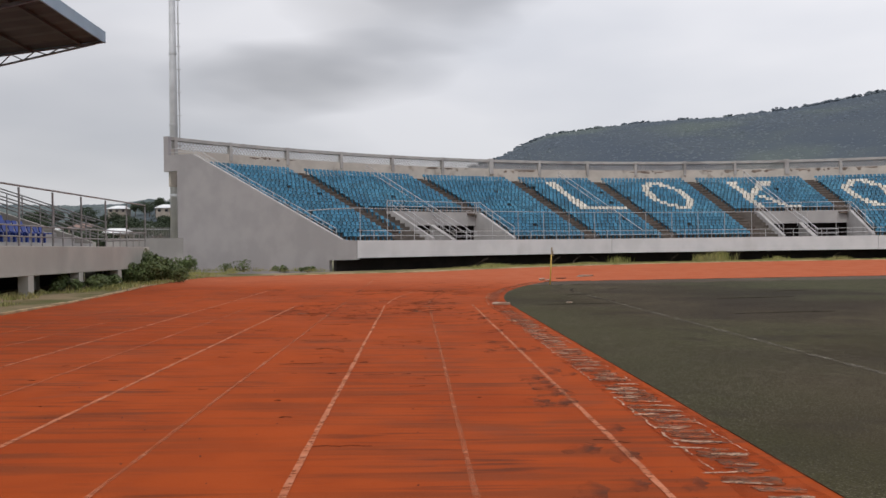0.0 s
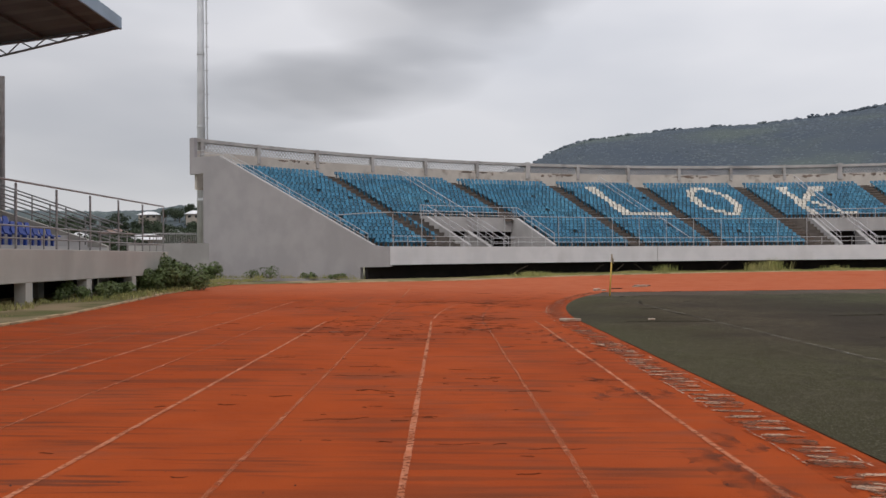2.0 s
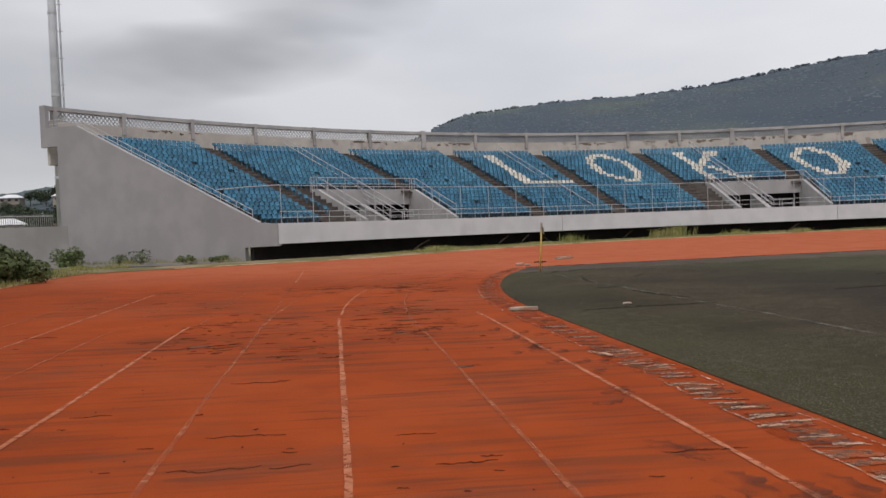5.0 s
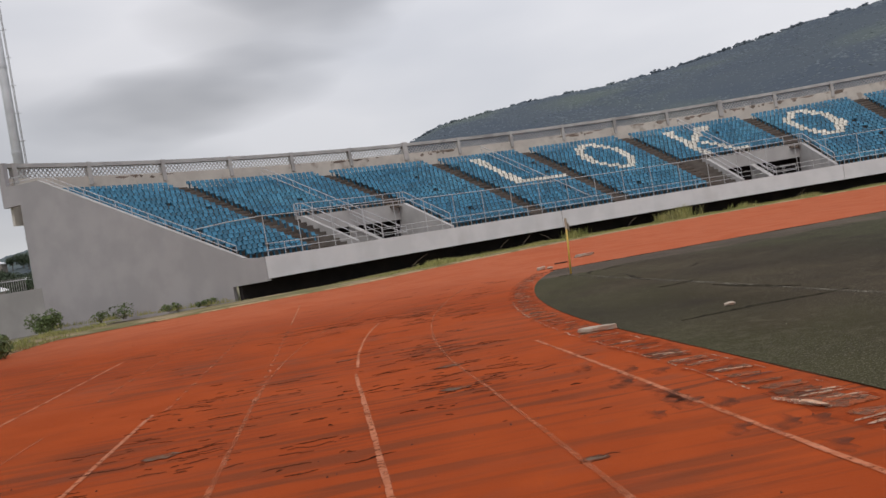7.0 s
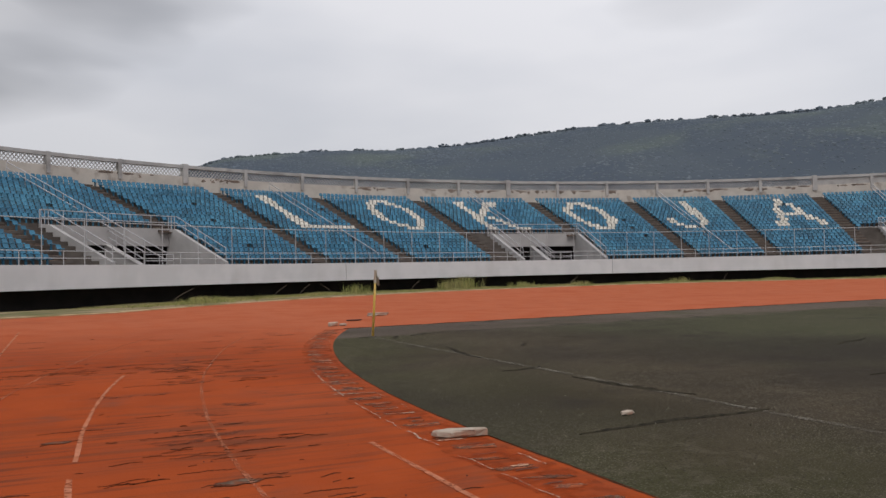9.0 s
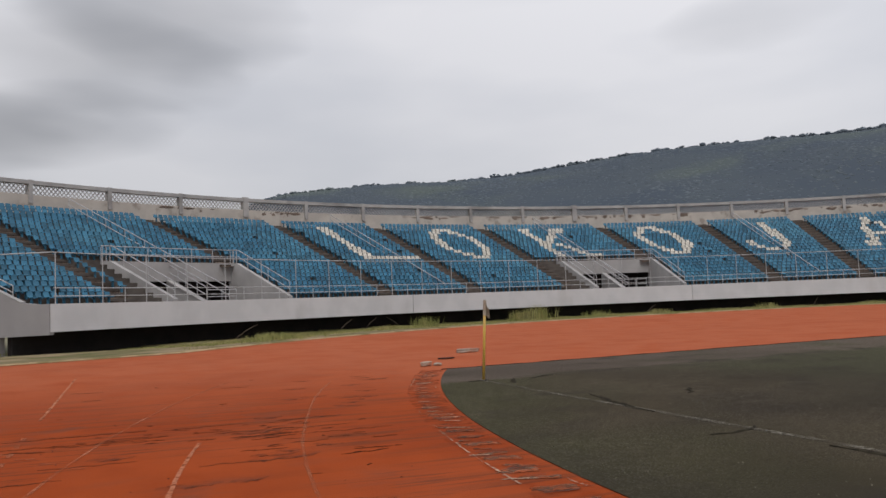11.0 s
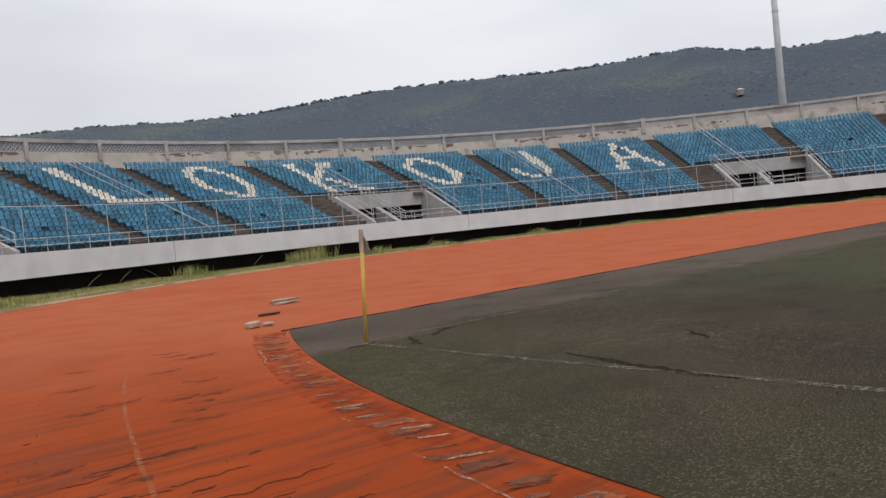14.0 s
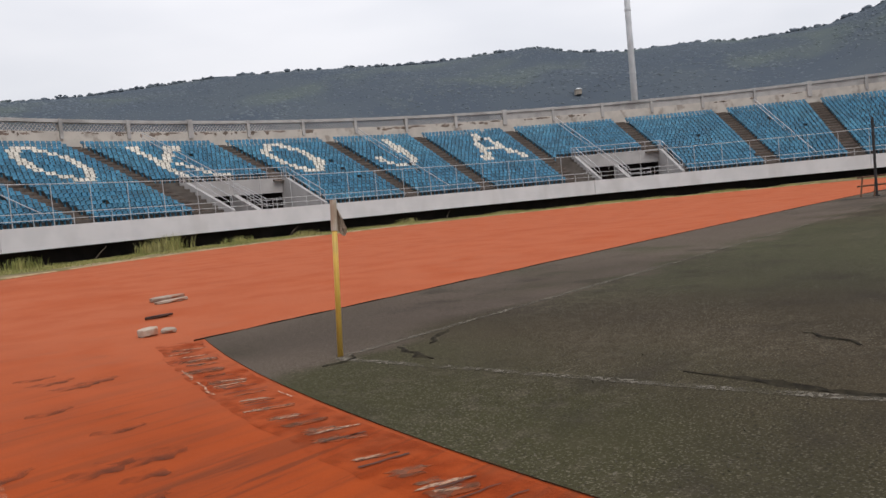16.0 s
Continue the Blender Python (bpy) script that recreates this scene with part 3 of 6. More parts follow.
def build_creases():
    """Lifted, torn edges of the track skin that lie across the lanes, and holes torn through it."""
    rnd = random.Random(7)
    bm = bmesh.new()
    clusters = [(0.2, 18.6, 1.0, 1.6), (-1.4, 17.5, 1.4, 1.5), (-2.6, 17.6, 1.0, 1.2), (0.2, 18.9, 1.0, 1.2), (0.3, 21.5, 0.9, 1.6), (-1.2, 10.0, 1.8, 3.5), (-0.2, 27.7, 1.3, 0.5), (1.3, 26.6, 0.9, 1.6), (-2.6, 20.2, 1.2, 1.0)]
    for i in range(380):
        if i < 70:
            x, y = rnd.uniform(-6.5, 2.2), rnd.uniform(1.0, 36)
        else:
            cx, cy, sx, sy = rnd.choice(clusters)
            x, y = rnd.gauss(cx, sx * 0.6), rnd.gauss(cy, sy * 0.6)
        if radius(x, y) < 33.3 + drift(y):
            continue
        length = rnd.choice((0.06, 0.1, 0.16, 0.28, 0.5)) * rnd.uniform(0.7, 1.2)
        crack_line(bm, x, y, length, rnd.gauss(0.0, 0.1), i, rnd.uniform(0.003, 0.009), rnd.uniform(0.002, 0.008))
    for i in range(15):  # long lifted folds where the straight runs into the bend
        x, y = rnd.uniform(-1.8, 2.0), rnd.choice((27.0, 27.6, 28.2, 25.4, 26.2)) + rnd.gauss(0, 0.12)
        if radius(x, y) > 33.5 + drift(y):
            crack_line(bm, x, y, rnd.uniform(0.4, 1.3), rnd.gauss(0.05, 0.08), 500 + i, rnd.uniform(0.006, 0.013), rnd.uniform(0.003, 0.008))
    tagged(part("track_tears", bm, TEAR), "dark jagged tears across the orange track", "track damage", kind="stuff")
    for k, (x, y, sx, sy) in enumerate(((-2.66, 17.57, 0.17, 0.11), (0.12, 18.26, 0.16, 0.09), (0.32, 19.75, 0.18, 0.08), (0.5, 15.1, 0.10, 0.05), (-0.9, 21.9, 0.12, 0.06))):
        hole = empty("track_hole", "jagged hole torn in the orange track, grey base showing", "track damage", "holes in the track")
        n = 17
        rim = [(x + math.cos(6.283 * i / n) * sx * rnd.uniform(0.7, 1.15), y + math.sin(6.283 * i / n) * sy * rnd.uniform(0.6, 1.2)) for i in range(n)]
        bm = bmesh.new()
        prism(bm, [(a, b, ground_z(a, b) - 0.003) for a, b in rim], (0, 0, 0.004))
        part("bare_base", bm, HOLE, hole)
        bm = bmesh.new()
        ribbon(bm, [rim[i % n] for i in range(2, n + 1)], 0.016, 0.003, 0.8)
        crack_line(bm, x + sx, y + 0.02, sx * 1.6, 0.05, 40 + k, 0.008, 0.006)
        crack_line(bm, x - sx * 0.6, y - sy, sx * 1.2, 0.1, 50 + k, 0.008, 0.006)
        part("torn_rim", bm, TEAR, hole)


def build_kerb_strip():
    """The bed of the lost inner kerb: a red band with bare patches, open cracks and peeling white paint."""
    rnd = random.Random(11)
    top = empty("inner_kerb_bed", "broken inner kerb bed with bare concrete patches and peeling white paint", "kerb", kind="structure")
    mid = R_TURF + 0.36

    def where(s, r):
        if s < CY:
            return CX - r, s
        t = 180 - math.degrees((s - CY) / 33.0)
        return tuple(polar(r + drift(polar(r, t).y), t)[:2])

    bm = bmesh.new()
    ribbon(bm, [where(s, mid - 0.02) for s in np.arange(-12, 35.4, 0.15)], 0.56, 0.001, 0.22)
    part("kerb_band", bm, KERB_RED, top, "deep red band of kerb bed")

    def blob(lx, ly, m, thick=0.004, n=22, corner=0.16):
        """A ragged parallelogram, longer across the strip."""
        bm = bmesh.new()
        rim, seed = [], rnd.uniform(0, 50)
        for i in range(n):
            a = 6.283 * i / n
            q = max(abs(math.cos(a)), abs(math.sin(a)))
            j = 1.0 + corner * noise.noise((seed, math.cos(a) * 2.2, math.sin(a) * 2.2)) * 2 + rnd.uniform(-0.06, 0.06)
            px, py = math.cos(a) / q * lx * j, math.sin(a) / q * ly * j
            rim.append((px, py - 0.12 * px, 0.0))
        prism(bm, rim, (0, 0, thick))
        return mesh_of(bm, "bare_patch", m)

    beds = [blob(rnd.uniform(0.13, 0.21), rnd.uniform(0.05, 0.12), FLAKE) for _ in range(7)]
    smears = [blob(rnd.uniform(0.05, 0.13), rnd.uniform(0.010, 0.032), FLAKE_WHITE, 0.0025, 16, 0.4) for _ in range(8)]
    dust = [blob(rnd.uniform(0.06, 0.14), rnd.uniform(0.015, 0.05), FLAKE, 0.003, 14, 0.35) for _ in range(5)]

    def put(me, s, r, turn_off, lift, name="bare_patch"):
        x, y = where(s, r)
        ob = new(name, me)
        ob.parent = top
        turn = 0 if y < CY else -math.degrees(math.atan2(y - CY, CX - x))
        ob.matrix_basis = pose(x, y, ground_z(x, y) + lift, 0, 0, turn + turn_off)

    s = -8.0
    while s < 34.6:
        straight = s < 16
        s += rnd.uniform(0.17, 0.30) if straight else rnd.uniform(0.20, 0.46)
        skew = rnd.uniform(-10, 10)
        if rnd.random() < (0.9 if straight else 0.72):
            put(rnd.choice(beds if straight else beds + dust), s, mid + rnd.uniform(-0.04, 0.05), skew, 0.0005)
            for _ in range(rnd.choice((0, 1, 2, 2) if straight else (0, 0, 1, 1))):
                put(rnd.choice(smears), s + rnd.uniform(-0.09, 0.09), mid + rnd.uniform(-0.14, 0.16), skew + rnd.uniform(-12, 12), 0.0035, "paint_smear")
        else:
            for _ in range(2):
                put(rnd.choice(dust), s + rnd.uniform(-0.15, 0.15), mid + rnd.uniform(-0.12, 0.12), skew, 0.0005)
            if straight:
                put(rnd.choice(smears), s, mid + rnd.uniform(-0.16, 0.18), skew, 0.0030, "paint_smear")
        # open crack along one edge of the bed
        if rnd.random() < (0.45 if straight else 0.8):
            bm = bmesh.new()
            off = rnd.choice((-0.11, 0.10)) + rnd.uniform(-0.02, 0.02)
            w = rnd.uniform(0.08, 0.19)
            c0 = rnd.uniform(-0.05, 0.05)
            pts = [where(s + off + 0.02 * noise.noise((s, u * 4, 1)), mid + c0 + w * u) for u in (-1, -0.6, -0.2, 0.2, 0.6, 1)]
            ribbon(bm, pts, rnd.uniform(0.008, 0.024), 0.0065, 0.8)
            part("open_crack", bm, CRACK, top)
    # broken white paint along both edges of the strip
    for r, chance, wide in ((R_TURF + 0.575, 0.75, 0.026), (R_TURF + 0.13, 0.3, 0.020)):
        s = -8.0
        while s < 33.5:
            ln = rnd.uniform(0.10, 0.75)
            left = 1.0 if s < 27.0 else 0.25
            if rnd.random() < chance * left and noise.noise((s * 0.5, r, 2)) > -0.25:
                bm = bmesh.new()
                n = 4 + int(ln * 14)
                ribbon(bm, [where(s + ln * u / n, r + 0.035 * noise.noise((s + u * 0.21, 0.5, r))) for u in range(n + 1)], rnd.uniform(0.45, 1.0) * wide, 0.0055, 0.85)
                part("paint_edge", bm, FLAKE_WHITE, top)
            s += ln + rnd.uniform(0.0, 0.16)


def build_turf():
    verts, faces = [], []
    ys = np.concatenate([np.arange(-32, 10, 1.0), np.arange(10, 34.6, 0.4), [34.72]])
    m = 110
    for y in ys:
        left = CX - math.sqrt((R_TURF + drift(y)) ** 2 - max(y - CY, 0.0) ** 2)
        for k in range(m + 1):
            x = left + (CX + 32.6 - left) * (k / m) ** 2.2
            wob = 0.003 * noise.noise((x * 1.3, y * 1.3, 2))
            verts.append((x, end_y(x, y), ground_z(x, y) + 0.006 + wob))
    w = m + 1
    for i in range(len(ys) - 1):
        for k in range(m):
            a = i * w + k
            faces.append((a, a + 1, a + w + 1, a + w))
    turf = tagged(raw("football_turf", verts, faces, TURF), "worn dark green-grey artificial turf with wrinkles", "turf", kind="structure")
    for p in turf.data.polygons:
        p.use_smooth = True
    # cut edge of the carpet: dusty along the bend, dark and lifted along the end
    near = [(CX - math.sqrt((R_TURF + drift(y)) ** 2 - max(y - CY, 0.0) ** 2), y) for y in np.append(np.arange(-30, 34.7, 0.35), 34.72)]
    far = [(x, end_y(x, 34.725)) for x in np.arange(6.05, 67, 0.4)]
    for edge, m_edge, out, high in ((near, TURF_DUST, (-0.006, 0.0), 0.006), (far, TURF_EDGE, (0.0, 0.010), 0.024)):
        bm = bmesh.new()
        prev = None
        for x, y in edge:
            z = ground_z(x, y)
            j = 0.02 * noise.noise((x, y, 5))
            h = high * (0.75 + 0.5 * noise.noise((x * 1.7, y * 1.7, 8)))
            row = [bm.verts.new((x + out[0] + j, y + out[1] + j, z - 0.01)), bm.verts.new((x + j, y + j, z + h)), bm.verts.new((x - out[0] + j, y - out[1] + j, z + h - 0.002))]
            if prev:
                bm.faces.new((prev[0], prev[1], row[1], row[0]))
                bm.faces.new((prev[1], prev[2], row[2], row[1]))
            prev = row
        part("turf_edge", bm, m_edge, turf, "frayed cut edge of the turf")
    for a, b, name in (((5.66, -30), (5.66, 31.65), "touch_line"), ((5.66, 31.66), (64, 30.2), "goal_line")):
        bm = bmesh.new()
        n = 240
        pts = [(a[0] + (b[0] - a[0]) * i / n + 0.04 * noise.noise((i * 0.1, 1, 0)), a[1] + (b[1] - a[1]) * i / n + 0.04 * noise.noise((i * 0.1, 7, 0))) for i in range(n + 1)]
        ribbon(bm, pts, 0.11, 0.012, 0.5)
        part(name, bm, TURF_LINE, turf, "faded white line on turf")
    # open seams and wrinkles in the carpet
    rnd = random.Random(3)
    for x, y, ln, ang in ((4.6, 19.9, 2.4, 1), (6.1, 31.0, 0.9, 65), (6.9, 31.35, 0.8, 25), (5.80, 27.1, 2.3, -100), (7.45, 27.5, 0.7, 55), (5.45, 24.2, 0.8, 15), (5.62, 22.0, 2.1, -81), (10.0, 21.0, 2.4, 4), (5.62, 31.5, 0.5, 15), (12.5, 24.0, 1.4, 20), (8.5, 16.0, 2.4, 3)):
        bm = bmesh.new()
        prev = None
        a = radians(ang)
        n = int(14 + ln * 12)
        for i in range(n + 1):
            u = i / n
            px = x + (u - 0.5) * ln * math.cos(a) - 0.12 * noise.noise((x, u * 3, 1)) * math.sin(a)
            py = y + (u - 0.5) * ln * math.sin(a) + 0.12 * noise.noise((x, u * 3, 1)) * math.cos(a)
            k = min(1.0, 4 * u, 4 * (1 - u))
            j = 0.35 + 1.3 * abs(noise.noise((x * 2, u * ln * 5, 2)))
            z = ground_z(px, py) + 0.012
            row = [bm.verts.new((px + o * math.sin(a), py - o * math.cos(a), z + h)) for o, h in ((-0.085 * k * j - 0.005, -0.010), (-0.012 + 0.03 * noise.noise((x, u * ln * 9, 4)), 0.024 * k * j), (0.014 * k, 0.004), (0.050 * k * j + 0.004, -0.010))]
            if prev:
                for m in range(3):
                    bm.faces.new((prev[m], prev[m + 1], row[m + 1], row[m]))
            prev = row
        part("turf_wrinkle", bm, TURF_EDGE, turf, "lifted open seam in the turf")
    # rubber crumb and bleached fibres
    verts, faces = [], []
    for i in range(2600):
        x, y = 2.9 + rnd.random() ** 1.3 * 12, rnd.uniform(8, 33.5)
        if radius(x, y) > 32.2 + drift(y):
            continue
        z = ground_z(x, y) + 0.010
        s, h, a = rnd.uniform(0.004, 0.011), rnd.uniform(0.006, 0.018), rnd.uniform(0, 6.28)
        n = len(verts)
        verts += [(x + s * math.cos(a), y + s * math.sin(a), z), (x - s * math.cos(a), y - s * math.sin(a), z), (x + 0.01 * math.cos(a + 2), y + 0.01, z + h)]
        faces.append((n, n + 1, n + 2))
    fib = raw("turf_fibres", verts, faces, mat("bleached_turf_fibres", (0.12, 0.105, 0.08), (0.075, 0.07, 0.042), 3, 0.9, 0, 1, island=0.4))
    tagged(fib, "loose bleached turf fibres and crumb", "turf fibres", kind="stuff")


def build_worn_spots(track):
    """Dark spots where the rubber is worn through, inner lanes of the bend and beside the first lane."""
    rnd = random.Random(19)
    shapes = []
    for k in range(8):
        bm = bmesh.new()
        n, lx, ly = 22, rnd.uniform(0.14, 0.32), rnd.uniform(0.07, 0.15)
        prism(bm, [(math.cos(6.283 * i / n) * lx * rnd.uniform(0.7, 1.15), math.sin(6.283 * i / n) * ly * rnd.uniform(0.6, 1.3), 0.0) for i in range(n)], (0, 0, 0.003))
        shapes.append(mesh_of(bm, "worn_spot", SPOT))
    for k in range(84):
        if k < 36:
            t = 180 - 27 * rnd.random()
            x, y = polar(34.3 + abs(rnd.gauss(0, 0.9)), t)[:2]
        else:
            x, y = rnd.gauss(1.62, 0.26), rnd.uniform(1, 19)
        if radius(x, y) < 33.12 + drift(y):
            continue
        o = new("worn_spot", rnd.choice(shapes))
        o.parent = track
        o.matrix_basis = pose(x, y, ground_z(x, y) - 0.001, 0, 0, rnd.gauss(0, 12) if k < 36 else rnd.gauss(80, 20))


build_ground()
track = build_track()
build_lane_lines(track)
build_worn_spots(track)
build_turf()
build_kerb_strip()
build_creases()


# ---- the curved stand ----
T_END, T_FAR = 133.9, -14.0
ROWS_N, PITCH, RISE = 22, 0.76, 0.328
R_ROW0 = 59.0
# angle of each aisle at the back wall, and how far it swings towards the foot
AISLES = [(128.5, 0.65), (117.7, 1.7), (108.4, 0.95), (100.25, 1.05), (91.15, 1.2), (80.25, 1.3), (70.95, 0.95), (62.7, 0.6), (53.85, 0.8), (43.1, 0.65), (33.65, 0.8), (25.4, 0.4), (16.2, 0.6), (5.9, 0.6), (-3.6, 0.6)]


def aisle_t(aisle, r):
    return aisle[0] - aisle[1] * (75.5 - r) / 16.0


def runs_through(aisle, r):
    """An aisle whose foot would fall into an entrance ends above it."""
    return r > R_VOM or not any(b - 2.0 < aisle_t(aisle, 62.0) < a for a, b in VOMS)


VOMS = [(125.2, 116.2), (87.9, 79.0), (50.7, 41.8), (13.4, 4.5)]
R_VOM = 65.4


def row_r(i):
    return R_ROW0 + i * PITCH


def floor_z(i):
    return 2.28 + i * RISE


def side_t(r):
    """The end wall is not quite radial: its angle grows towards the back."""
    return T_END + 4.0 * (r - R_FRONT) / (R_BACK - R_FRONT)


def in_vom(t, r, pad=0.0):
    return r < R_VOM and any(b - pad < t < a + pad for a, b in VOMS)


def build_terrace():
    top = empty("terrace", "stepped dirty concrete terrace of the curved stand", "terrace", kind="structure")
    for i in range(ROWS_N):
        r0, r1 = row_r(i) - 0.42, row_r(i) + PITCH - 0.42
        if i == 0:
            r0 = R_FRONT + 0.3
        if i == ROWS_N - 1:
            r1 = R_BACK - 0.2
        spans, hi = [], side_t(r1) - 0.9
        if r1 < R_VOM + 0.2:
            for a, b in VOMS:
                spans.append((hi, a))
                hi = b
        spans.append((hi, T_FAR))
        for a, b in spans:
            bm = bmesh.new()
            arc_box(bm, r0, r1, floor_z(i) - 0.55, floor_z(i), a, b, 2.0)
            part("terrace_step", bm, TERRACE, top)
    return top


def build_band():
    """The white front wall in four long panels with open joints, and the dark wall set back below it."""
    top = empty("front_wall", "white painted concrete front wall of the curved stand", "wall", kind="structure")
    joints = [133.9, 106.5, 79.15, 51.75, 24.3, T_FAR]
    for a, b in zip(joints, joints[1:]):
        bm = bmesh.new()
        arc_box(bm, R_FRONT, R_FRONT + 0.28, Z_BAND0, Z_BAND1, a - 0.02, b + 0.02, 1.2)
        part("wall_panel", bm, BAND, top)
    # soffit and set-back wall carry the overhang's shade in their colour
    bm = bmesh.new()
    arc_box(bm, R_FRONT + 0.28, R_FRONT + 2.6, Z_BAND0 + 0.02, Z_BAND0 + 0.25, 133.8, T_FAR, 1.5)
    part("soffit", bm, DARK, top, "soffit slab with shade painted near-black")
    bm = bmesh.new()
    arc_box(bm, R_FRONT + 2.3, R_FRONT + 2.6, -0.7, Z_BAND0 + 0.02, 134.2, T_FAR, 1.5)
    part("undercroft_wall", bm, DARK, top, "wall under the overhang with shade painted near-black")


def build_side_wall():
    a, b = Vector((-4.45, 59.5, 0)), Vector((-22.4, 70.4, 0))
    d = b - a

    def at(u, z):
        return a + u * d + Vector((0, 0, z))

    back = Vector((0.18, 0.30, 0))
    bm = bmesh.new()
    prism(bm, [at(0, 0.82), at(0.128, 0.78), at(0.128, -0.3), at(0.932, -0.3), at(0.932, 8.9), at(1.012, 8.9), at(1.012, 12.1), at(0.985, 12.1), at(0.985, 10.35), at(0.84, 10.25), at(0.075, 2.42), at(0.03, 2.32), at(0, 2.32)], back)
    wall = tagged(part("side_wall", bm, SIDE), "grey painted sloping end wall of the curved stand", "wall", kind="structure")
    bm = bmesh.new()
    prism(bm, [at(0.075, 2.43), at(0.84, 10.26), at(0.985, 10.36), at(0.985, 10.39), at(0.838, 10.30), at(0.073, 2.46)], back * 1.08)
    part("coping", bm, CONCRETE, wall, "pale coping along the slope")
    # hand rail along the slope
    rail = empty("slope_railing", "galvanised pipe railing along the end wall slope", "railing")
    inn = Vector((0.10, 0.16, 0))
    lo, hi = at(0.10, 2.75) + inn, at(0.84, 10.3) + inn
    for h in (0.22, 0.55):
        bm = bmesh.new()
        tube(bm, [lo + Vector((0, 0, h)), hi + Vector((0, 0, h)), at(0.98, 10.4) + inn + Vector((0, 0, h))], 0.028)
        part("rail", bm, PIPE, rail)
    bm = bmesh.new()
    pipe(bm, (0, 0, 0), (0, 0, 0.60), 0.022)
    me = mesh_of(bm, "post", PIPE)
    for k in range(13):
        o = new("post", me)
        o.parent = rail
        o.location = lo.lerp(hi, k / 12) - Vector((0, 0, 0.05))
    # low boundary wall that joins the end wall
    bm = bmesh.new()
    p0, p1 = at(0.90, 0), Vector((-26.2, 66.0, 0))
    prism(bm, [p0 + Vector((0, 0, -0.3)), p1 + Vector((0, 0, -0.3)), p1 + Vector((0, 0, 2.85)), p0 + Vector((0, 0, 2.85))], (0.1, 0.25, 0))
    tagged(part("boundary_wall", bm, CONCRETE), "low grey concrete wall closing the gap beside the stand", "wall", kind="structure")
    gate = empty("boundary_fence", "grey slatted fence on the boundary wall", "fence")
    q0, q1 = Vector((-21.6, 69.2, 2.85)), Vector((-24.6, 67.2, 2.85))
    bm = bmesh.new()
    box(bm, -0.018, 0.018, -0.018, 0.018, 0, 0.95)
    me = mesh_of(bm, "slat", PIPE_DARK)
    for k in range(26):
        o = new("slat", me)
        o.parent = gate
        o.location = q0.lerp(q1, k / 25)
    bm = bmesh.new()
    pipe(bm, q0 + Vector((0, 0, 0.8)), q1 + Vector((0, 0, 0.8)), 0.03)
    part("rail", bm, PIPE, gate)


def build_parapet():
    top = empty("parapet_wall", "weathered cream back wall with pierced lattice parapet", "wall", kind="structure")
    t_first = 137.3
    bm = bmesh.new()
    arc_box(bm, R_BACK - 0.05, R_BACK + 0.25, 7.6, 11.02, 137.6, T_FAR, 1.2)
    part("back_wall", bm, BACKWALL, top, "stained cream concrete back wall")
    bm = bmesh.new()
    arc_box(bm, R_BACK - 0.14, R_BACK + 0.34, 11.80, Z_TOP, 137.7, T_FAR, 1.2)
    part("top_beam", bm, PARAPET, top)
    rnd = random.Random(41)
    for k in range(300):
        t = 22 + 114.5 * rnd.random() ** 0.7
        if noise.noise((t * 0.23, 0.4, 0)) < -0.1:
            continue
        bm = bmesh.new()
        n, w, h = 13, rnd.choice((0.12, 0.2, 0.35, 0.7)) * rnd.uniform(0.6, 1.3), rnd.uniform(0.05, 0.20)
        zc = 10.98 - h * rnd.uniform(0.5, 1.9)
        rim = []
        for i in range(n):
            a = 6.283 * i / n
            z = min(zc + math.sin(a) * h * rnd.uniform(0.35, 1.2), 11.0)
            rim.append(polar(R_BACK - 0.052, t + math.degrees(math.cos(a) * w * rnd.uniform(0.5, 1.1) / R_BACK), z))
        prism(bm, rim, polar(0.012, t + 180) - polar(0, t))
        part("peeled_patch", bm, PEEL, top, "dark patch where paint has peeled")
    posts = [137.2] + [132.95 - 4.682 * k for k in range(32)]
    for k, t in enumerate(posts):
        bm = bmesh.new()
        wide = 0.26 if t != 137.2 and k % 6 == 0 else 0.16
        dt = math.degrees(wide / R_BACK)
        arc_box(bm, R_BACK - 0.20, R_BACK + 0.36, 10.35, Z_TOP + (0.10 if wide > 0.2 else 0.03), t + dt, t - dt)
        part("parapet_post", bm, PARAPET, top)
    for a, b in zip(posts, posts[1:]):
        if b < T_FAR + 4:
            break
        bm = bmesh.new()
        if a < 58:  # plain infill on the far part
            arc_box(bm, R_BACK + 0.02, R_BACK + 0.12, 11.02, 11.80, a - 0.1, b + 0.1)
            part("infill_panel", bm, PARAPET, top)
            continue
        n = max(6, int((a - b) * 4.1))
        z0, z1 = 11.02, 11.80
        for i in range(-2, n):
            for sgn in (1, -1):
                u0, u1 = i / n, (i + 2) / n
                if sgn < 0:
                    u0, u1 = u1, u0
                za, zb = z0, z1
                # trim bars to the bay
                if u0 < 0 or u1 < 0 or u0 > 1 or u1 > 1:
                    lo, hi = (0.0, 1.0)
                    f = [(lo - u0) / (u1 - u0), (hi - u0) / (u1 - u0)]
                    f0, f1 = max(0.0, min(f)), min(1.0, max(f))
                    if f1 - f0 < 0.05:
                        continue
                    za, zb = z0 + (z1 - z0) * f0, z0 + (z1 - z0) * f1
                    u0, u1 = u0 + (u1 - u0) * f0, u0 + (u1 - u0) * f1
                pipe(bm, polar(R_BACK + 0.05, a + (b - a) * u0, za), polar(R_BACK + 0.05, a + (b - a) * u1, zb), 0.045, 4)
        part("lattice", bm, PARAPET, top, "diamond lattice of pierced concrete")


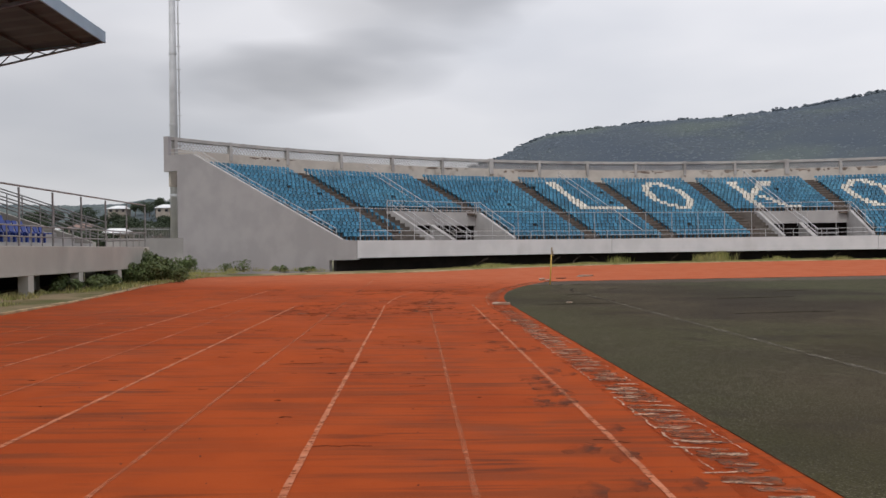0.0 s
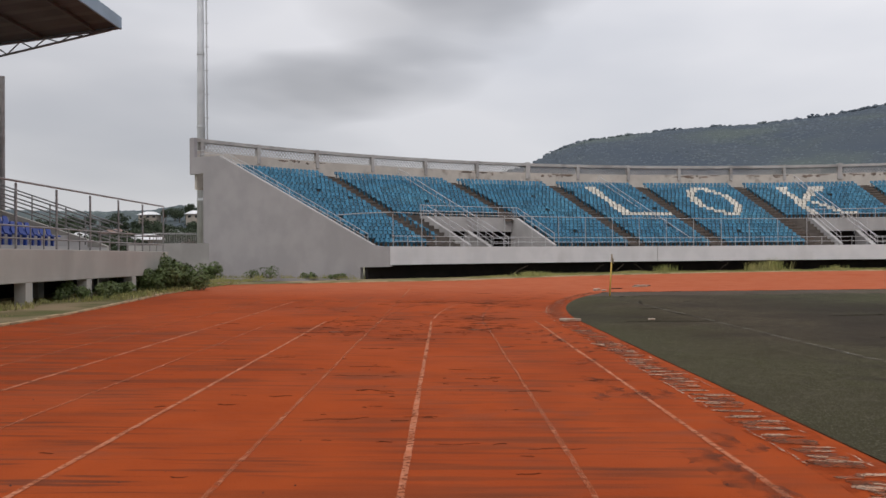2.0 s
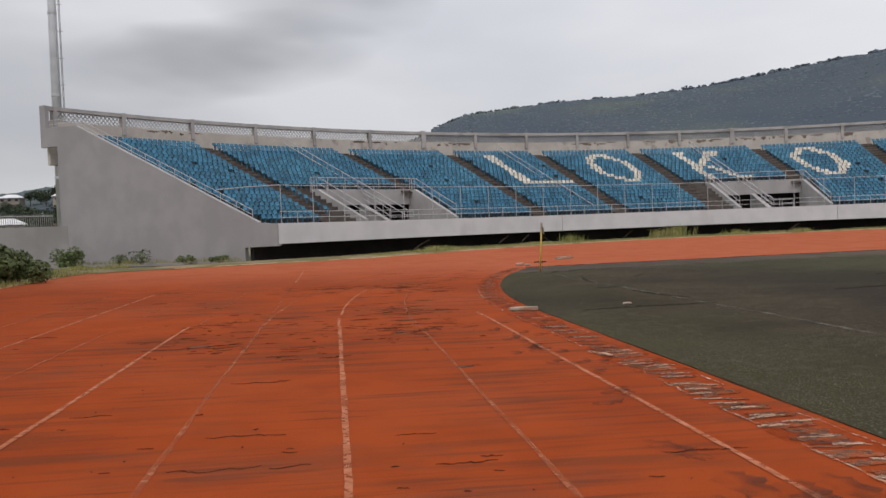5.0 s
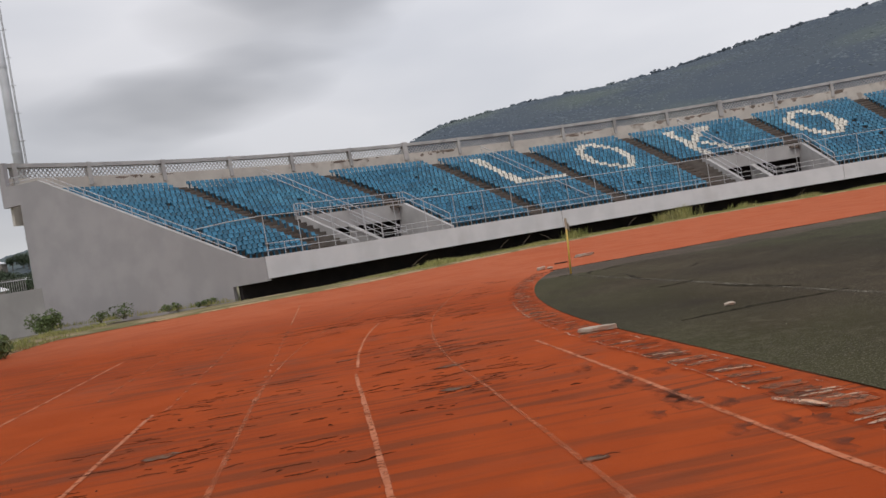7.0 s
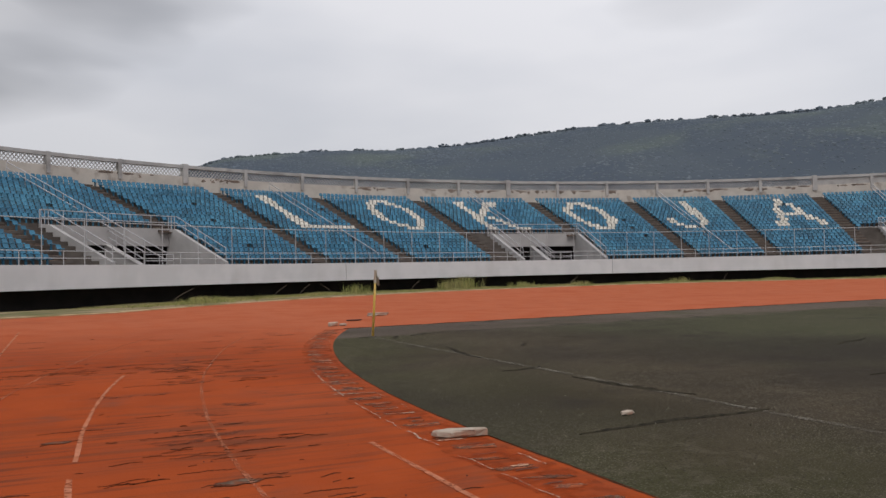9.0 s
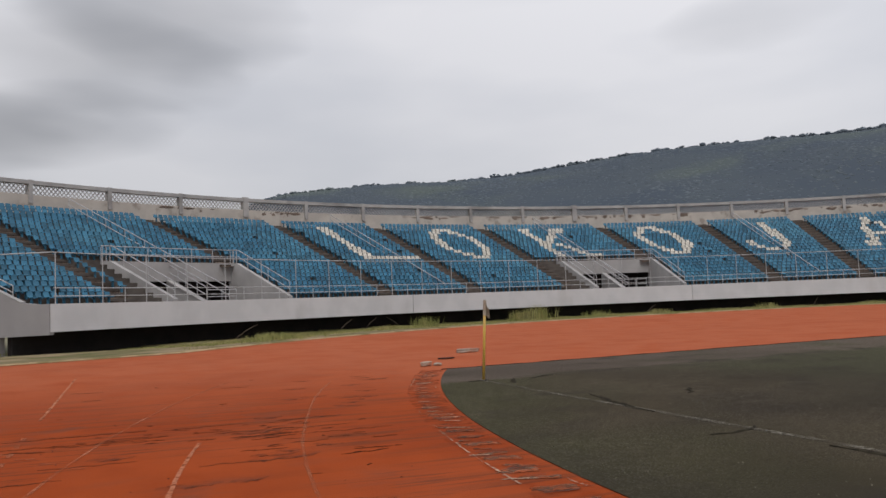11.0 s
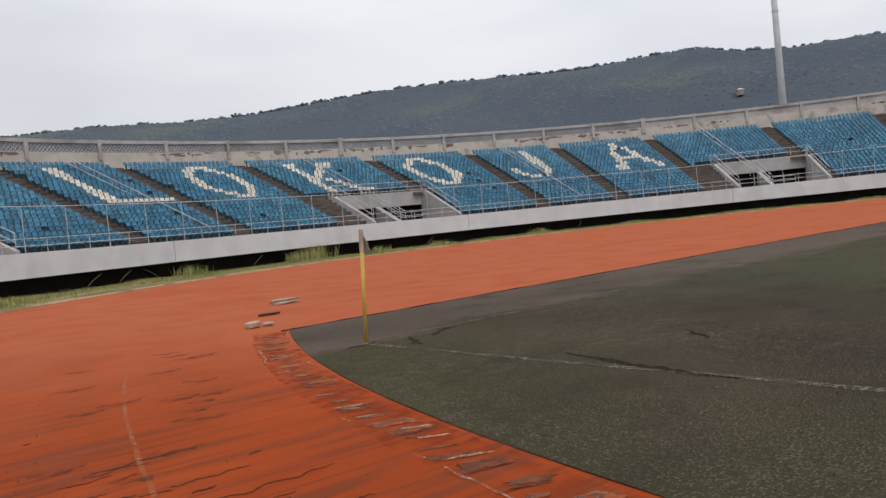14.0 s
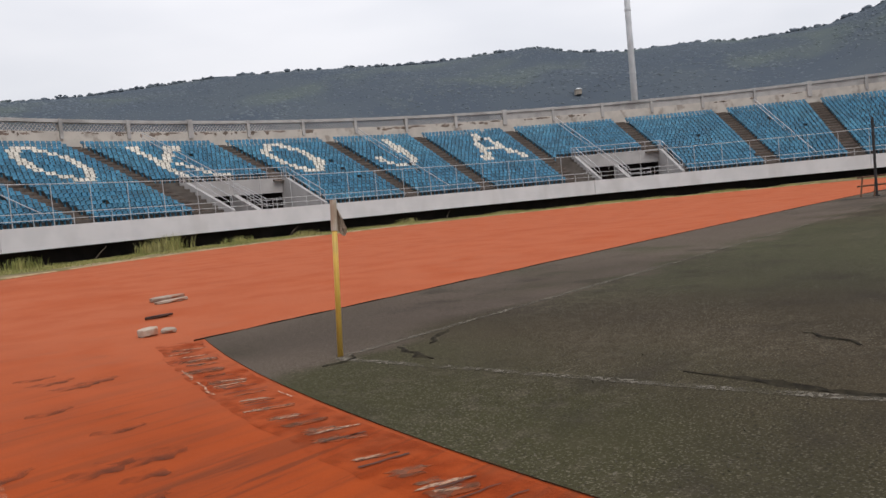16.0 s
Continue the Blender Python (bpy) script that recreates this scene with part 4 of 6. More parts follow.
def seat_shape():
    """One moulded shell: pan, curved back, rolled front lip."""
    prof = [(-0.22, -0.045), (-0.21, 0.01), (-0.10, 0.0), (0.08, 0.0), (0.15, 0.045), (0.19, 0.16), (0.215, 0.265)]
    under = [(-0.19, -0.045), (-0.185, -0.015), (-0.10, -0.03), (0.09, -0.03), (0.18, 0.03), (0.225, 0.155), (0.245, 0.26)]
    half = [0.125, 0.142, 0.148, 0.153, 0.168, 0.174, 0.148]
    v = [(s * h, d, z) for (d, z), h in zip(prof, half) for s in (-1, 1)] + [(s * h, d, z) for (d, z), h in zip(under, half) for s in (-1, 1)]
    f, n = [], len(prof)
    for k in range(n - 1):
        a, b = 2 * k, 2 * n + 2 * k
        f += [(a, a + 1, a + 3, a + 2), (b + 1, b, b + 2, b + 3), (a, a + 2, b + 2, b), (a + 3, a + 1, b + 1, b + 3)]
    f += [(1, 0, 2 * n, 2 * n + 1), (2 * n - 2, 2 * n - 1, 4 * n - 1, 4 * n - 2)]
    # pedestal under the pan
    m = len(v)
    v += [(sx * 0.05, sy * 0.05 + 0.05, z) for z in (-0.40, -0.03) for sx, sy in ((-1, -1), (1, -1), (1, 1), (-1, 1))]
    f += [(m, m + 1, m + 5, m + 4), (m + 1, m + 2, m + 6, m + 5), (m + 2, m + 3, m + 7, m + 6), (m + 3, m, m + 4, m + 7)]
    return np.array(v), f


GLYPHS = {
    "L": ("##.........", "##.........", "##.........", "##.........", "##.........", "##.........", "##.........", "##.........", "##.........", "##.........", "###########"),
    "O": ("...####...", "..##..##..", ".##....##.", "##......##", "##......##", "##......##", "##......##", "##......##", ".##....##.", "..##..##..", "...####..."),
    "K": ("##.....###", "##....###.", "##...##...", "##..##....", "##.##.....", "####......", "##.##.....", "##..##....", "##...##...", "##....##..", "##.....###"),
    "J": (".......##.", ".......##.", ".......##.", ".......##.", ".......##.", ".......##.", ".......##.", "##.....##.", "##.....##.", ".##...##..", "..#####..."),
    "A": ("....##....", "....##....", "...####...", "...#..#...", "..##..##..", "..##..##..", "..######..", ".##....##.", ".##....##.", "##......##", "##......##"),
}
# letter, angle of its left and right edge
WORD = [("L", 105.3, 100.7), ("O", 96.9, 92.7), ("K", 87.7, 83.6), ("O", 78.1, 74.0), ("J", 69.2, 65.0), ("A", 59.4, 55.1)]
LETTER_ROW_TOP, LETTER_ROWS = 19, 11


def is_white(i, t):
    line = LETTER_ROW_TOP - i
    if not 0 <= line < LETTER_ROWS:
        return False
    t += 0.042 * (14 - i)  # the letters lean with the aisles
    for g, a, b in WORD:
        if b <= t <= a:
            glyph = GLYPHS[g]
            col = int((a - t) / (a - b) * len(glyph[0]))
            return glyph[line][min(col, len(glyph[0]) - 1)] == "#"
    return False


def build_seats():
    v, f = seat_shape()
    rnd = random.Random(21)
    bm = bmesh.new()
    vs = [bm.verts.new(p) for p in v]
    for q in f:
        bm.faces.new([vs[k] for k in q])
    single = mesh_of(bm, "stadium_seat", SEAT_ONE)
    groups = {"blue": ([], []), "white": ([], [])}
    for i in range(ROWS_N):
        r = row_r(i)
        half_aisle = math.degrees(0.80 / r)
        mids = [aisle_t(q, r) for q in AISLES if runs_through(q, r)]
        edges = [side_t(r) - 0.75] + mids + [T_FAR]
        for e0, e1 in zip(edges, edges[1:]):
            a = e0 - (half_aisle if e0 in mids else 0.0)
            b = e1 + (half_aisle if e1 in mids else 0.0)
            n = int(radians(a - b) * r / 0.43)
            if n < 1:
                continue
            for k in range(n):
                t = a + (b - a) * (k + 0.5) / n
                if in_vom(t, r + 0.3, 0.5) or in_vom(t - 1.3, r + 0.3, 0.4) or rnd.random() < 0.005:
                    continue
                p = polar(r, t, floor_z(i) + 0.43)
                c, s = math.cos(radians(t - 90)), math.sin(radians(t - 90))
                if t > 128.9 and i < ROWS_N:
                    o = new("stadium_seat", single)
                    o.matrix_basis = pose(p.x, p.y, p.z, rnd.uniform(-3, 3), 0, t - 90 + rnd.uniform(-2, 2))
                    tagged(o, "faded blue plastic seat shell on a concrete terrace row", "seat", "blue seats in the end block")
                    continue
                key = "white" if is_white(i, t) else "blue"
                V, F = groups[key]
                base = len(V)
                x = v[:, 0] * c - v[:, 1] * s + p.x
                y = v[:, 0] * s + v[:, 1] * c + p.y
                V += list(zip(x, y, v[:, 2] + p.z + rnd.uniform(-0.012, 0.012)))
                F += [tuple(base + q for q in face) for face in f]
    tagged(raw("blue_seat_rows", *groups["blue"], SEAT), "rows of sun-faded blue plastic seats on the curved terrace", "seats", kind="stuff")
    tagged(raw("white_seat_letters", *groups["white"], SEAT_WHITE), "white plastic seats spelling LOKOJA among blue seats", "seats", kind="stuff")


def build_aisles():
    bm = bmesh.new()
    # half steps get a darker brown than the treads, for contrast
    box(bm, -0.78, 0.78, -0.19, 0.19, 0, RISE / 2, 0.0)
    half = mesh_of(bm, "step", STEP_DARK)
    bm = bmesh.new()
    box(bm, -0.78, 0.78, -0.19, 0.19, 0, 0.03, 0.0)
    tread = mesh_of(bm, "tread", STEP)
    for aisle in AISLES:
        t = aisle[0]
        top = empty("aisle_stair", "worn brown-stained concrete aisle steps between seat blocks", "stairs", "stand aisles", at=polar(66, t, 4.5))
        for i in range(ROWS_N):
            r = row_r(i)
            tt = aisle_t(aisle, r)
            if in_vom(tt, r + 0.4) or not runs_through(aisle, r + 0.4):
                continue
            p = polar(r + 0.16, tt, floor_z(i))
            for me, q in ((half, p), (tread, polar(r - 0.22, tt, floor_z(i)))):
                o = new(me.name, me)
                o.parent = top
                o.matrix_basis = pose(q.x - top.location.x, q.y - top.location.y, q.z - top.location.z, 0, 0, t - 90)


def build_vomitory(a, b):
    """A sunken entrance: side walls, a head wall over the dark opening, a stepped divider and its railings."""
    mid = (a + b) / 2
    top = empty("stand_entrance", "grey concrete spectator entrance with dark opening and pipe railings", "entrance", "entrances in the curved stand")

    def seat_plane(r):
        return 2.28 + (r - R_ROW0 + 0.42) * RISE / PITCH

    for t, w in ((a, -0.28), (b, 0.28)):
        bm = bmesh.new()
        t2 = t + w
        pts = [(R_FRONT + 1.2, 1.2), (R_VOM, 1.2), (R_VOM, 5.18), (R_VOM - 1.0, 5.12), (R_FRONT + 1.2, 2.5)]
        va = [bm.verts.new(polar(r, t, z)) for r, z in pts]
        vb = [bm.verts.new(polar(r, t2, z)) for r, z in pts]
        bm.faces.new(va)
        bm.faces.new(vb)
        for i in range(len(pts)):
            j = (i + 1) % len(pts)
            bm.faces.new((va[i], va[j], vb[j], vb[i]))
        part("flank_wall", bm, CONCRETE, top)
    bm = bmesh.new()
    arc_box(bm, R_VOM - 0.25, R_VOM + 0.01, 3.85, 5.18, a, b)
    part("head_wall", bm, CONCRETE, top)
    # passage surfaces coloured near-black, so the opening's shade is painted
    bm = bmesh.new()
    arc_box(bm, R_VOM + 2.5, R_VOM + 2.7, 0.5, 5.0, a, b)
    part("inner_wall", bm, DARK, top, "inner wall painted near-black as unlit")
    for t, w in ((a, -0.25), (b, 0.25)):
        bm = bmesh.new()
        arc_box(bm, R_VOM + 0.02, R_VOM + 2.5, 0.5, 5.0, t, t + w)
        part("passage_wall", bm, DARK, top, "passage wall painted near-black as unlit")
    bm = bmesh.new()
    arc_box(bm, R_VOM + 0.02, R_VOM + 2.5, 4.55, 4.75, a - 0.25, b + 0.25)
    part("passage_ceiling", bm, DARK, top, "passage ceiling painted near-black as unlit")
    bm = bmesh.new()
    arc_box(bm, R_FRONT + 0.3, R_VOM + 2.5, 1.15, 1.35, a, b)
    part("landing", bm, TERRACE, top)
    # divider: a stair flank with a pale sloping string
    t0, foot = mid + 0.25, R_VOM - 4.3
    pts = [(foot, 1.3), (R_VOM, 1.3), (R_VOM, 3.9), (foot, 2.2)]
    bm = bmesh.new()
    va = [bm.verts.new(polar(r, t0, z)) for r, z in pts]
    vb = [bm.verts.new(polar(r, t0 - 0.25, z)) for r, z in pts]
    bm.faces.new(va)
    bm.faces.new(vb)
    for i in range(4):
        j = (i + 1) % 4
        bm.faces.new((va[i], va[j], vb[j], vb[i]))
    part("divider", bm, CONCRETE, top)
    bm = bmesh.new()
    prism(bm, [polar(foot - 0.05, t0 + 0.08, 2.21), polar(R_VOM - 0.05, t0 + 0.08, 3.91), polar(R_VOM - 0.05, t0 - 0.33, 3.91), polar(foot - 0.05, t0 - 0.33, 2.21)], (0, 0, 0.10))
    part("string", bm, PARAPET, top, "pale sloping stair string")
    # railings
    def railing(line, posts, heights=(0.5, 1.0)):
        for h in heights:
            bm = bmesh.new()
            tube(bm, [p + Vector((0, 0, h)) for p in line], 0.03)
            part("rail", bm, PIPE, top)
        for k in range(posts + 1):
            u = k / posts * (len(line) - 1)
            i = min(int(u), len(line) - 2)
            p = line[i].lerp(line[i + 1], u - i)
            bm = bmesh.new()
            pipe(bm, p, p + Vector((0, 0, heights[-1])), 0.026)
            part("post", bm, PIPE, top)

    for t in (a - 0.14, b + 0.14):
        railing([polar(R_FRONT + 1.3, t, 2.5), polar(R_VOM - 1.0, t, 5.1), polar(R_VOM, t, 5.16)], 5)
    railing([polar(R_VOM - 0.1, a + (b - a) * k / 6, 5.15) for k in range(7)], 6)
    railing([polar(foot - 0.1, mid + 0.12, 2.25), polar(R_VOM - 0.1, mid + 0.12, 4.0)], 4)
    railing([polar(foot - 0.1, mid + 0.12, 2.25), polar(foot - 0.3, mid - 1.9, 2.25)], 2, (0.4, 0.85))


def build_stand_rails():
    # tall fence of thin posts along the front wall, with a top rail and two low rails
    top = empty("front_fence", "galvanised pipe fence on top of the stand's front wall", "fence")
    for z, rad in ((Z_BAND1 + 0.38, 0.024), (Z_BAND1 + 0.78, 0.024), (4.85, 0.027)):
        bm = bmesh.new()
        tube(bm, [polar(R_FRONT + 0.12, t, z) for t in np.arange(133.6, T_FAR, -1.5)], rad)
        part("rail", bm, PIPE, top)
    bm = bmesh.new()
    tube(bm, [polar(R_FRONT + 0.12, 133.6, 4.85), Vector((-6.6, 60.95, 4.85)), Vector((-8.6, 62.2, 4.8))], 0.032)
    part("rail", bm, PIPE, top)
    bm = bmesh.new()
    pipe(bm, (0, 0, 0), (0, 0, 4.85 - Z_BAND1 + 0.03), 0.026)
    tall = mesh_of(bm, "post", PIPE)
    bm = bmesh.new()
    pipe(bm, (0, 0, 0), (0, 0, 0.8), 0.024)
    short = mesh_of(bm, "short_post", PIPE)
    for k in range(53):
        t = 133.5 - 2.8 * k
        if t < T_FAR:
            break
        for me, tt in ((tall, t), (short, t - 1.4)):
            o = new(me.name, me)
            o.parent = top
            o.location = polar(R_FRONT + 0.12, tt, Z_BAND1)
    # long railings that climb from the front to the back wall
    for t in (120.9, 102.4, 84.6, 66.6, 47.8, 29.2, 10.5):
        rail = empty("terrace_railing", "long galvanised pipe railing climbing the terrace", "railing", "terrace railings")
        foot = 59.4
        for h in (0.62, 1.12):
            bm = bmesh.new()
            tube(bm, [polar(foot, t - 0.6, 2.05 + h), polar(75.6, t + 1.2, 9.55 + h)], 0.034)
            part("rail", bm, PIPE, rail)
        for k in range(9):
            u = k / 8
            r, z = foot + (75.6 - foot) * u, 1.6 + (9.15 - 1.6) * u
            bm = bmesh.new()
            p = polar(r, t - 0.6 + 1.8 * u, z)
            pipe(bm, p, p + Vector((0, 0, 1.5)), 0.026)
            part("post", bm, PIPE, rail)


def build_masts():
    for x, y, r0, ladder in ((-26.95, 88.0, 0.52, True), (96.6, 70.5, 0.50, False)):
        mast = empty("floodlight_mast", "tall tapered galvanised steel floodlight mast" + (" with caged ladder" if ladder else " behind the stand"), "mast", at=(x, y, 0))
        bm = bmesh.new()
        zs = [-0.3, 8, 16, 24, 32, 40]
        pipe(bm, (0, 0, zs[0]), (0, 0, zs[-1]), r0, 20, r0 * (1 - 0.011 * zs[-1]))
        part("shaft", bm, STEEL, mast, smooth=True)
        for z in zs[1:-1]:
            bm = bmesh.new()
            pipe(bm, (0, 0, z - 0.12), (0, 0, z + 0.12), r0 * (1 - 0.011 * z) + 0.04, 16)
            part("flange", bm, STEEL, mast)
        if ladder:
            lad = new("ladder")
            lad.parent = mast
            for s in (-0.16, 0.16):
                bm = bmesh.new()
                pipe(bm, (0.70, s, 2), (0.60, s, 40), 0.03, 5)
                part("stile", bm, PIPE_DARK, lad)
            bm = bmesh.new()
            pipe(bm, (0, -0.16, 0), (0, 0.16, 0), 0.018, 4)
            rung = mesh_of(bm, "rung", PIPE_DARK)
            bm = bmesh.new()
            pipe(bm, (-0.27, 0, 0), (0.23, 0, 0), 0.03, 4)
            bracket = mesh_of(bm, "bracket", PIPE_DARK)
            for me, count, z0, dz in ((rung, 84, 2.2, 0.45), (bracket, 14, 4.0, 2.6)):
                for k in range(count):
                    o = new(me.name, me)
                    o.parent = lad
                    o.location = (0.67, 0, z0 + dz * k)


terrace = build_terrace()
build_band()
build_side_wall()
build_parapet()
for va, vb in VOMS:
    build_vomitory(va, vb)
build_stand_rails()
build_masts()
build_aisles()
build_seats()


# ---- the covered grandstand ----
def build_grandstand():
    x0, y1 = -13.0, 37.5
    stand = empty("grandstand", "cream concrete grandstand with raised front wall on short piers", "grandstand", at=(x0, y1, 0))

    def g(name, bm, m, label="", parent=None):
        bm.transform(Matrix.Translation((-x0, -y1, 0)))
        return part(name, bm, m, parent or stand, label)

    bm = bmesh.new()
    box(bm, x0 - 0.3, x0, -30, y1, 0.84, 1.86, 0.02)
    g("front_wall", bm, CREAM)
    bm = bmesh.new()
    box(bm, x0 - 2.2, x0 - 0.3, -30, y1, 1.50, 1.78)
    g("walkway", bm, CREAM)
    # solid near-black block in place of the shaded hollow below the terrace
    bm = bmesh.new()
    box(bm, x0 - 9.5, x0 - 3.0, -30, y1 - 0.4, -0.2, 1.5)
    g("undercroft", bm, DARK, "solid near-black block for the shaded space under the stand")
    bm = bmesh.new()
    box(bm, x0 - 3.0, x0 - 0.45, y1 - 0.35, y1 - 0.05, -0.2, 1.5)
    g("end_wall", bm, CREAM)
    for k in range(14):
        y = 33.62 - 4.03 * k
        bm = bmesh.new()
        box(bm, x0 - 0.36, x0 - 0.003, y - 0.2, y + 0.2, -0.2, 0.84, 0.015)
        g("pier", bm, CREAM)
        bm = bmesh.new()
        box(bm, x0 - 2.1, x0 - 1.7, y - 0.2, y + 0.2, -0.2, 1.5, 0.015)
        g("inner_pier", bm, CREAM)
    # rising terrace and its end flank
    for i in range(15):
        xa = x0 - 2.2 - 0.85 * i
        bm = bmesh.new()
        box(bm, xa - 0.85, xa, -30, 36.2, -0.1 if i > 1 else 0.9, 1.78 + 0.27 * (i + 1))
        g("terrace_step", bm, CONCRETE)
    bm = bmesh.new()
    prism(bm, [(x0 - 2.2, 36.2, 0.9), (x0 - 15, 36.2, 0.9), (x0 - 15, 36.2, 6.5), (x0 - 2.6, 36.2, 2.25), (x0 - 2.2, 36.2, 2.1)], (0, 0.35, 0))
    g("end_flank", bm, CREAM)
    # railings: tall fence over the front wall, low rails, sloping rails at the end
    rail = empty("grandstand_fence", "tall grey pipe fence along the grandstand front", "fence")
    for z in (2.18, 2.55):
        bm = bmesh.new()
        tube(bm, [(x0 - 0.15, -30, z), (x0 - 0.15, y1 - 0.1, z), (x0 - 2.3, y1 - 0.1, z)], 0.028)
        part("rail", bm, PIPE_DARK, rail)
    bm = bmesh.new()
    tube(bm, [(x0 - 0.15, -30, 3.78), (x0 - 0.15, y1 - 0.1, 3.9)], 0.034)
    part("rail", bm, PIPE_DARK, rail)
    bm = bmesh.new()
    pipe(bm, (0, 0, 0), (0, 0, 1.98), 0.035)
    tall = mesh_of(bm, "post", PIPE_DARK)
    bm = bmesh.new()
    pipe(bm, (0, 0, 0), (0, 0, 0.72), 0.024)
    low = mesh_of(bm, "short_post", PIPE_DARK)
    for k in range(24):
        for me, yy in ((tall, y1 - 0.15 - 2.45 * k), (low, y1 - 0.97 - 2.45 * k), (low, y1 - 1.78 - 2.45 * k)):
            o = new(me.name, me)
            o.parent = rail
            o.location = (x0 - 0.15, yy, 1.84)
    stair = empty("end_stair_railing", "sloping double pipe railing up the end of the grandstand", "railing")
    for yy in (36.4, 35.0):
        for h in (0.45, 0.8, 1.15):
            bm = bmesh.new()
            tube(bm, [(x0 - 1.6, yy, 1.9 + h), (x0 - 2.6, yy, 2.2 + h), (x0 - 14.5, yy, 6.3 + h)], 0.03)
            part("rail", bm, PIPE_DARK, stair)
        for k in range(9):
            u = k / 8
            bm = bmesh.new()
            p = Vector((x0 - 2.6 - 11.9 * u, yy, 2.15 + 4.1 * u))
            pipe(bm, p, p + Vector((0, 0, 1.2)), 0.028)
            part("post", bm, PIPE_DARK, stair)
    # seats
    v, f = seat_shape()
    V, F = [], []
    rnd = random.Random(5)
    for i in range(0, 3):
        for k in range(110):
            y = 32.6 - 0.5 * k
            if int(k / 22) != int((k + 1) / 22) or rnd.random() < 0.02:
                continue
            x, z = x0 - 2.75 - 0.85 * i, 1.78 + 0.27 * (i + 1) + 0.42
            base = len(V)
            V += [(x - q[1], y + q[0], z + q[2]) for q in v]
            F += [tuple(base + n for n in face) for face in f]
    tagged(raw("royal_blue_seat_rows", V, F, SEAT_ROYAL), "rows of royal blue plastic seats in the grandstand", "seats", kind="stuff")
    # the roof: front edge high, falling to the back
    xr, yr, zr = -13.9, 34.5, 11.2
    roof = empty("grandstand_roof", "cantilevered metal sheet roof with pale blue fascia and steel truss", "roof", at=(xr, yr, zr))

    def q(name, bm, m, label=""):
        bm.transform(Matrix.Translation((-xr, -yr, -zr)))
        return part(name, bm, m, roof, label)

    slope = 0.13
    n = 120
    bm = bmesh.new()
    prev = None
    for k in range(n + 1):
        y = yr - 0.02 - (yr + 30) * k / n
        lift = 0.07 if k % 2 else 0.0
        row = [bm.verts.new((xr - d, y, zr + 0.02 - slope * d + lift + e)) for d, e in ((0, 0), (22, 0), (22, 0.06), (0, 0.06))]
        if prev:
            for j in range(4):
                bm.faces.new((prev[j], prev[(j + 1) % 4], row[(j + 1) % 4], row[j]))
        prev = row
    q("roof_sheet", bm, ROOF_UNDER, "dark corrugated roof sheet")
    bm = bmesh.new()
    box(bm, xr - 0.02, xr + 0.06, -30, yr + 0.05, zr - 0.10, zr + 0.42, 0.01)
    q("fascia", bm, FASCIA, "pale blue front fascia")
    bm = bmesh.new()
    prism(bm, [(xr, yr, zr - 0.05), (xr - 22, yr, zr - 0.05 - 22 * slope), (xr - 22, yr, zr + 0.25 - 22 * slope), (xr, yr, zr + 0.42)], (0, 0.05, 0))
    q("gable_fascia", bm, FASCIA, "pale blue end fascia")
    for y in (yr - 0.15, yr - 6.2, yr - 12.3, yr - 18.4, yr - 24.5):
        bm = bmesh.new()
        depth = 0.62
        pipe(bm, (xr, y, zr - 0.1), (xr - 22, y, zr - 0.1 - 22 * slope), 0.05, 6)
        pipe(bm, (xr - 0.3, y, zr - 0.16), (xr - 22, y, zr - 0.16 - 22 * 0.225), 0.05, 6)
        for k in range(20):
            d0, d1 = 0.3 + 1.08 * k, 0.3 + 1.08 * (k + 0.5)
            d2 = 0.3 + 1.08 * (k + 1)

            def low_z(d):
                return zr - 0.16 + (d - 0.3) / 21.7 * (-22 * 0.225)

            pipe(bm, (xr - d0, y, low_z(d0)), (xr - d1, y, zr - 0.1 - d1 * slope), 0.028, 5)
            pipe(bm, (xr - d1, y, zr - 0.1 - d1 * slope), (xr - d2, y, low_z(d2)), 0.028, 5)
        q("truss", bm, TRUSS, "grey steel lattice truss")
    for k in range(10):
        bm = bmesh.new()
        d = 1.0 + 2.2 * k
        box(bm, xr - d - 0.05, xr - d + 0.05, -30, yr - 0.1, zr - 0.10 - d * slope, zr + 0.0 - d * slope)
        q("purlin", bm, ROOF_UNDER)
    for y in (37.12, 22.0, 9.8, -2.4):
        bm = bmesh.new()
        pipe(bm, (xr - 6.4, y, 2.5), (xr - 6.4, y, zr - 1.4), 0.13, 10)
        q("column", bm, PIPE_DARK, "dark steel roof column")


# ---- verges, plants ----
def track_edge():
    """The outer edge of the track: along the grandstand, across the end of the straight, along the stand."""
    pts = [(-9.8, y) for y in np.arange(-30, 18, 2.0)]
    pts += [(float(np.interp(y, (18, 21, 25, 33, 42), (-9.8, -9.95, -10.4, -11.5, -11.9))), y) for y in np.arange(18, 42, 1.5)]
    pts += [(-11.6, 42.9), (-10.4, 43.6), (-8.2, 44.4), (-5.0, 45.5), (-2.2, 46.3)]
    pts += [tuple(polar(44.8, t)[:2]) for t in np.arange(140.0, T_FAR, -1.5)]
    return pts


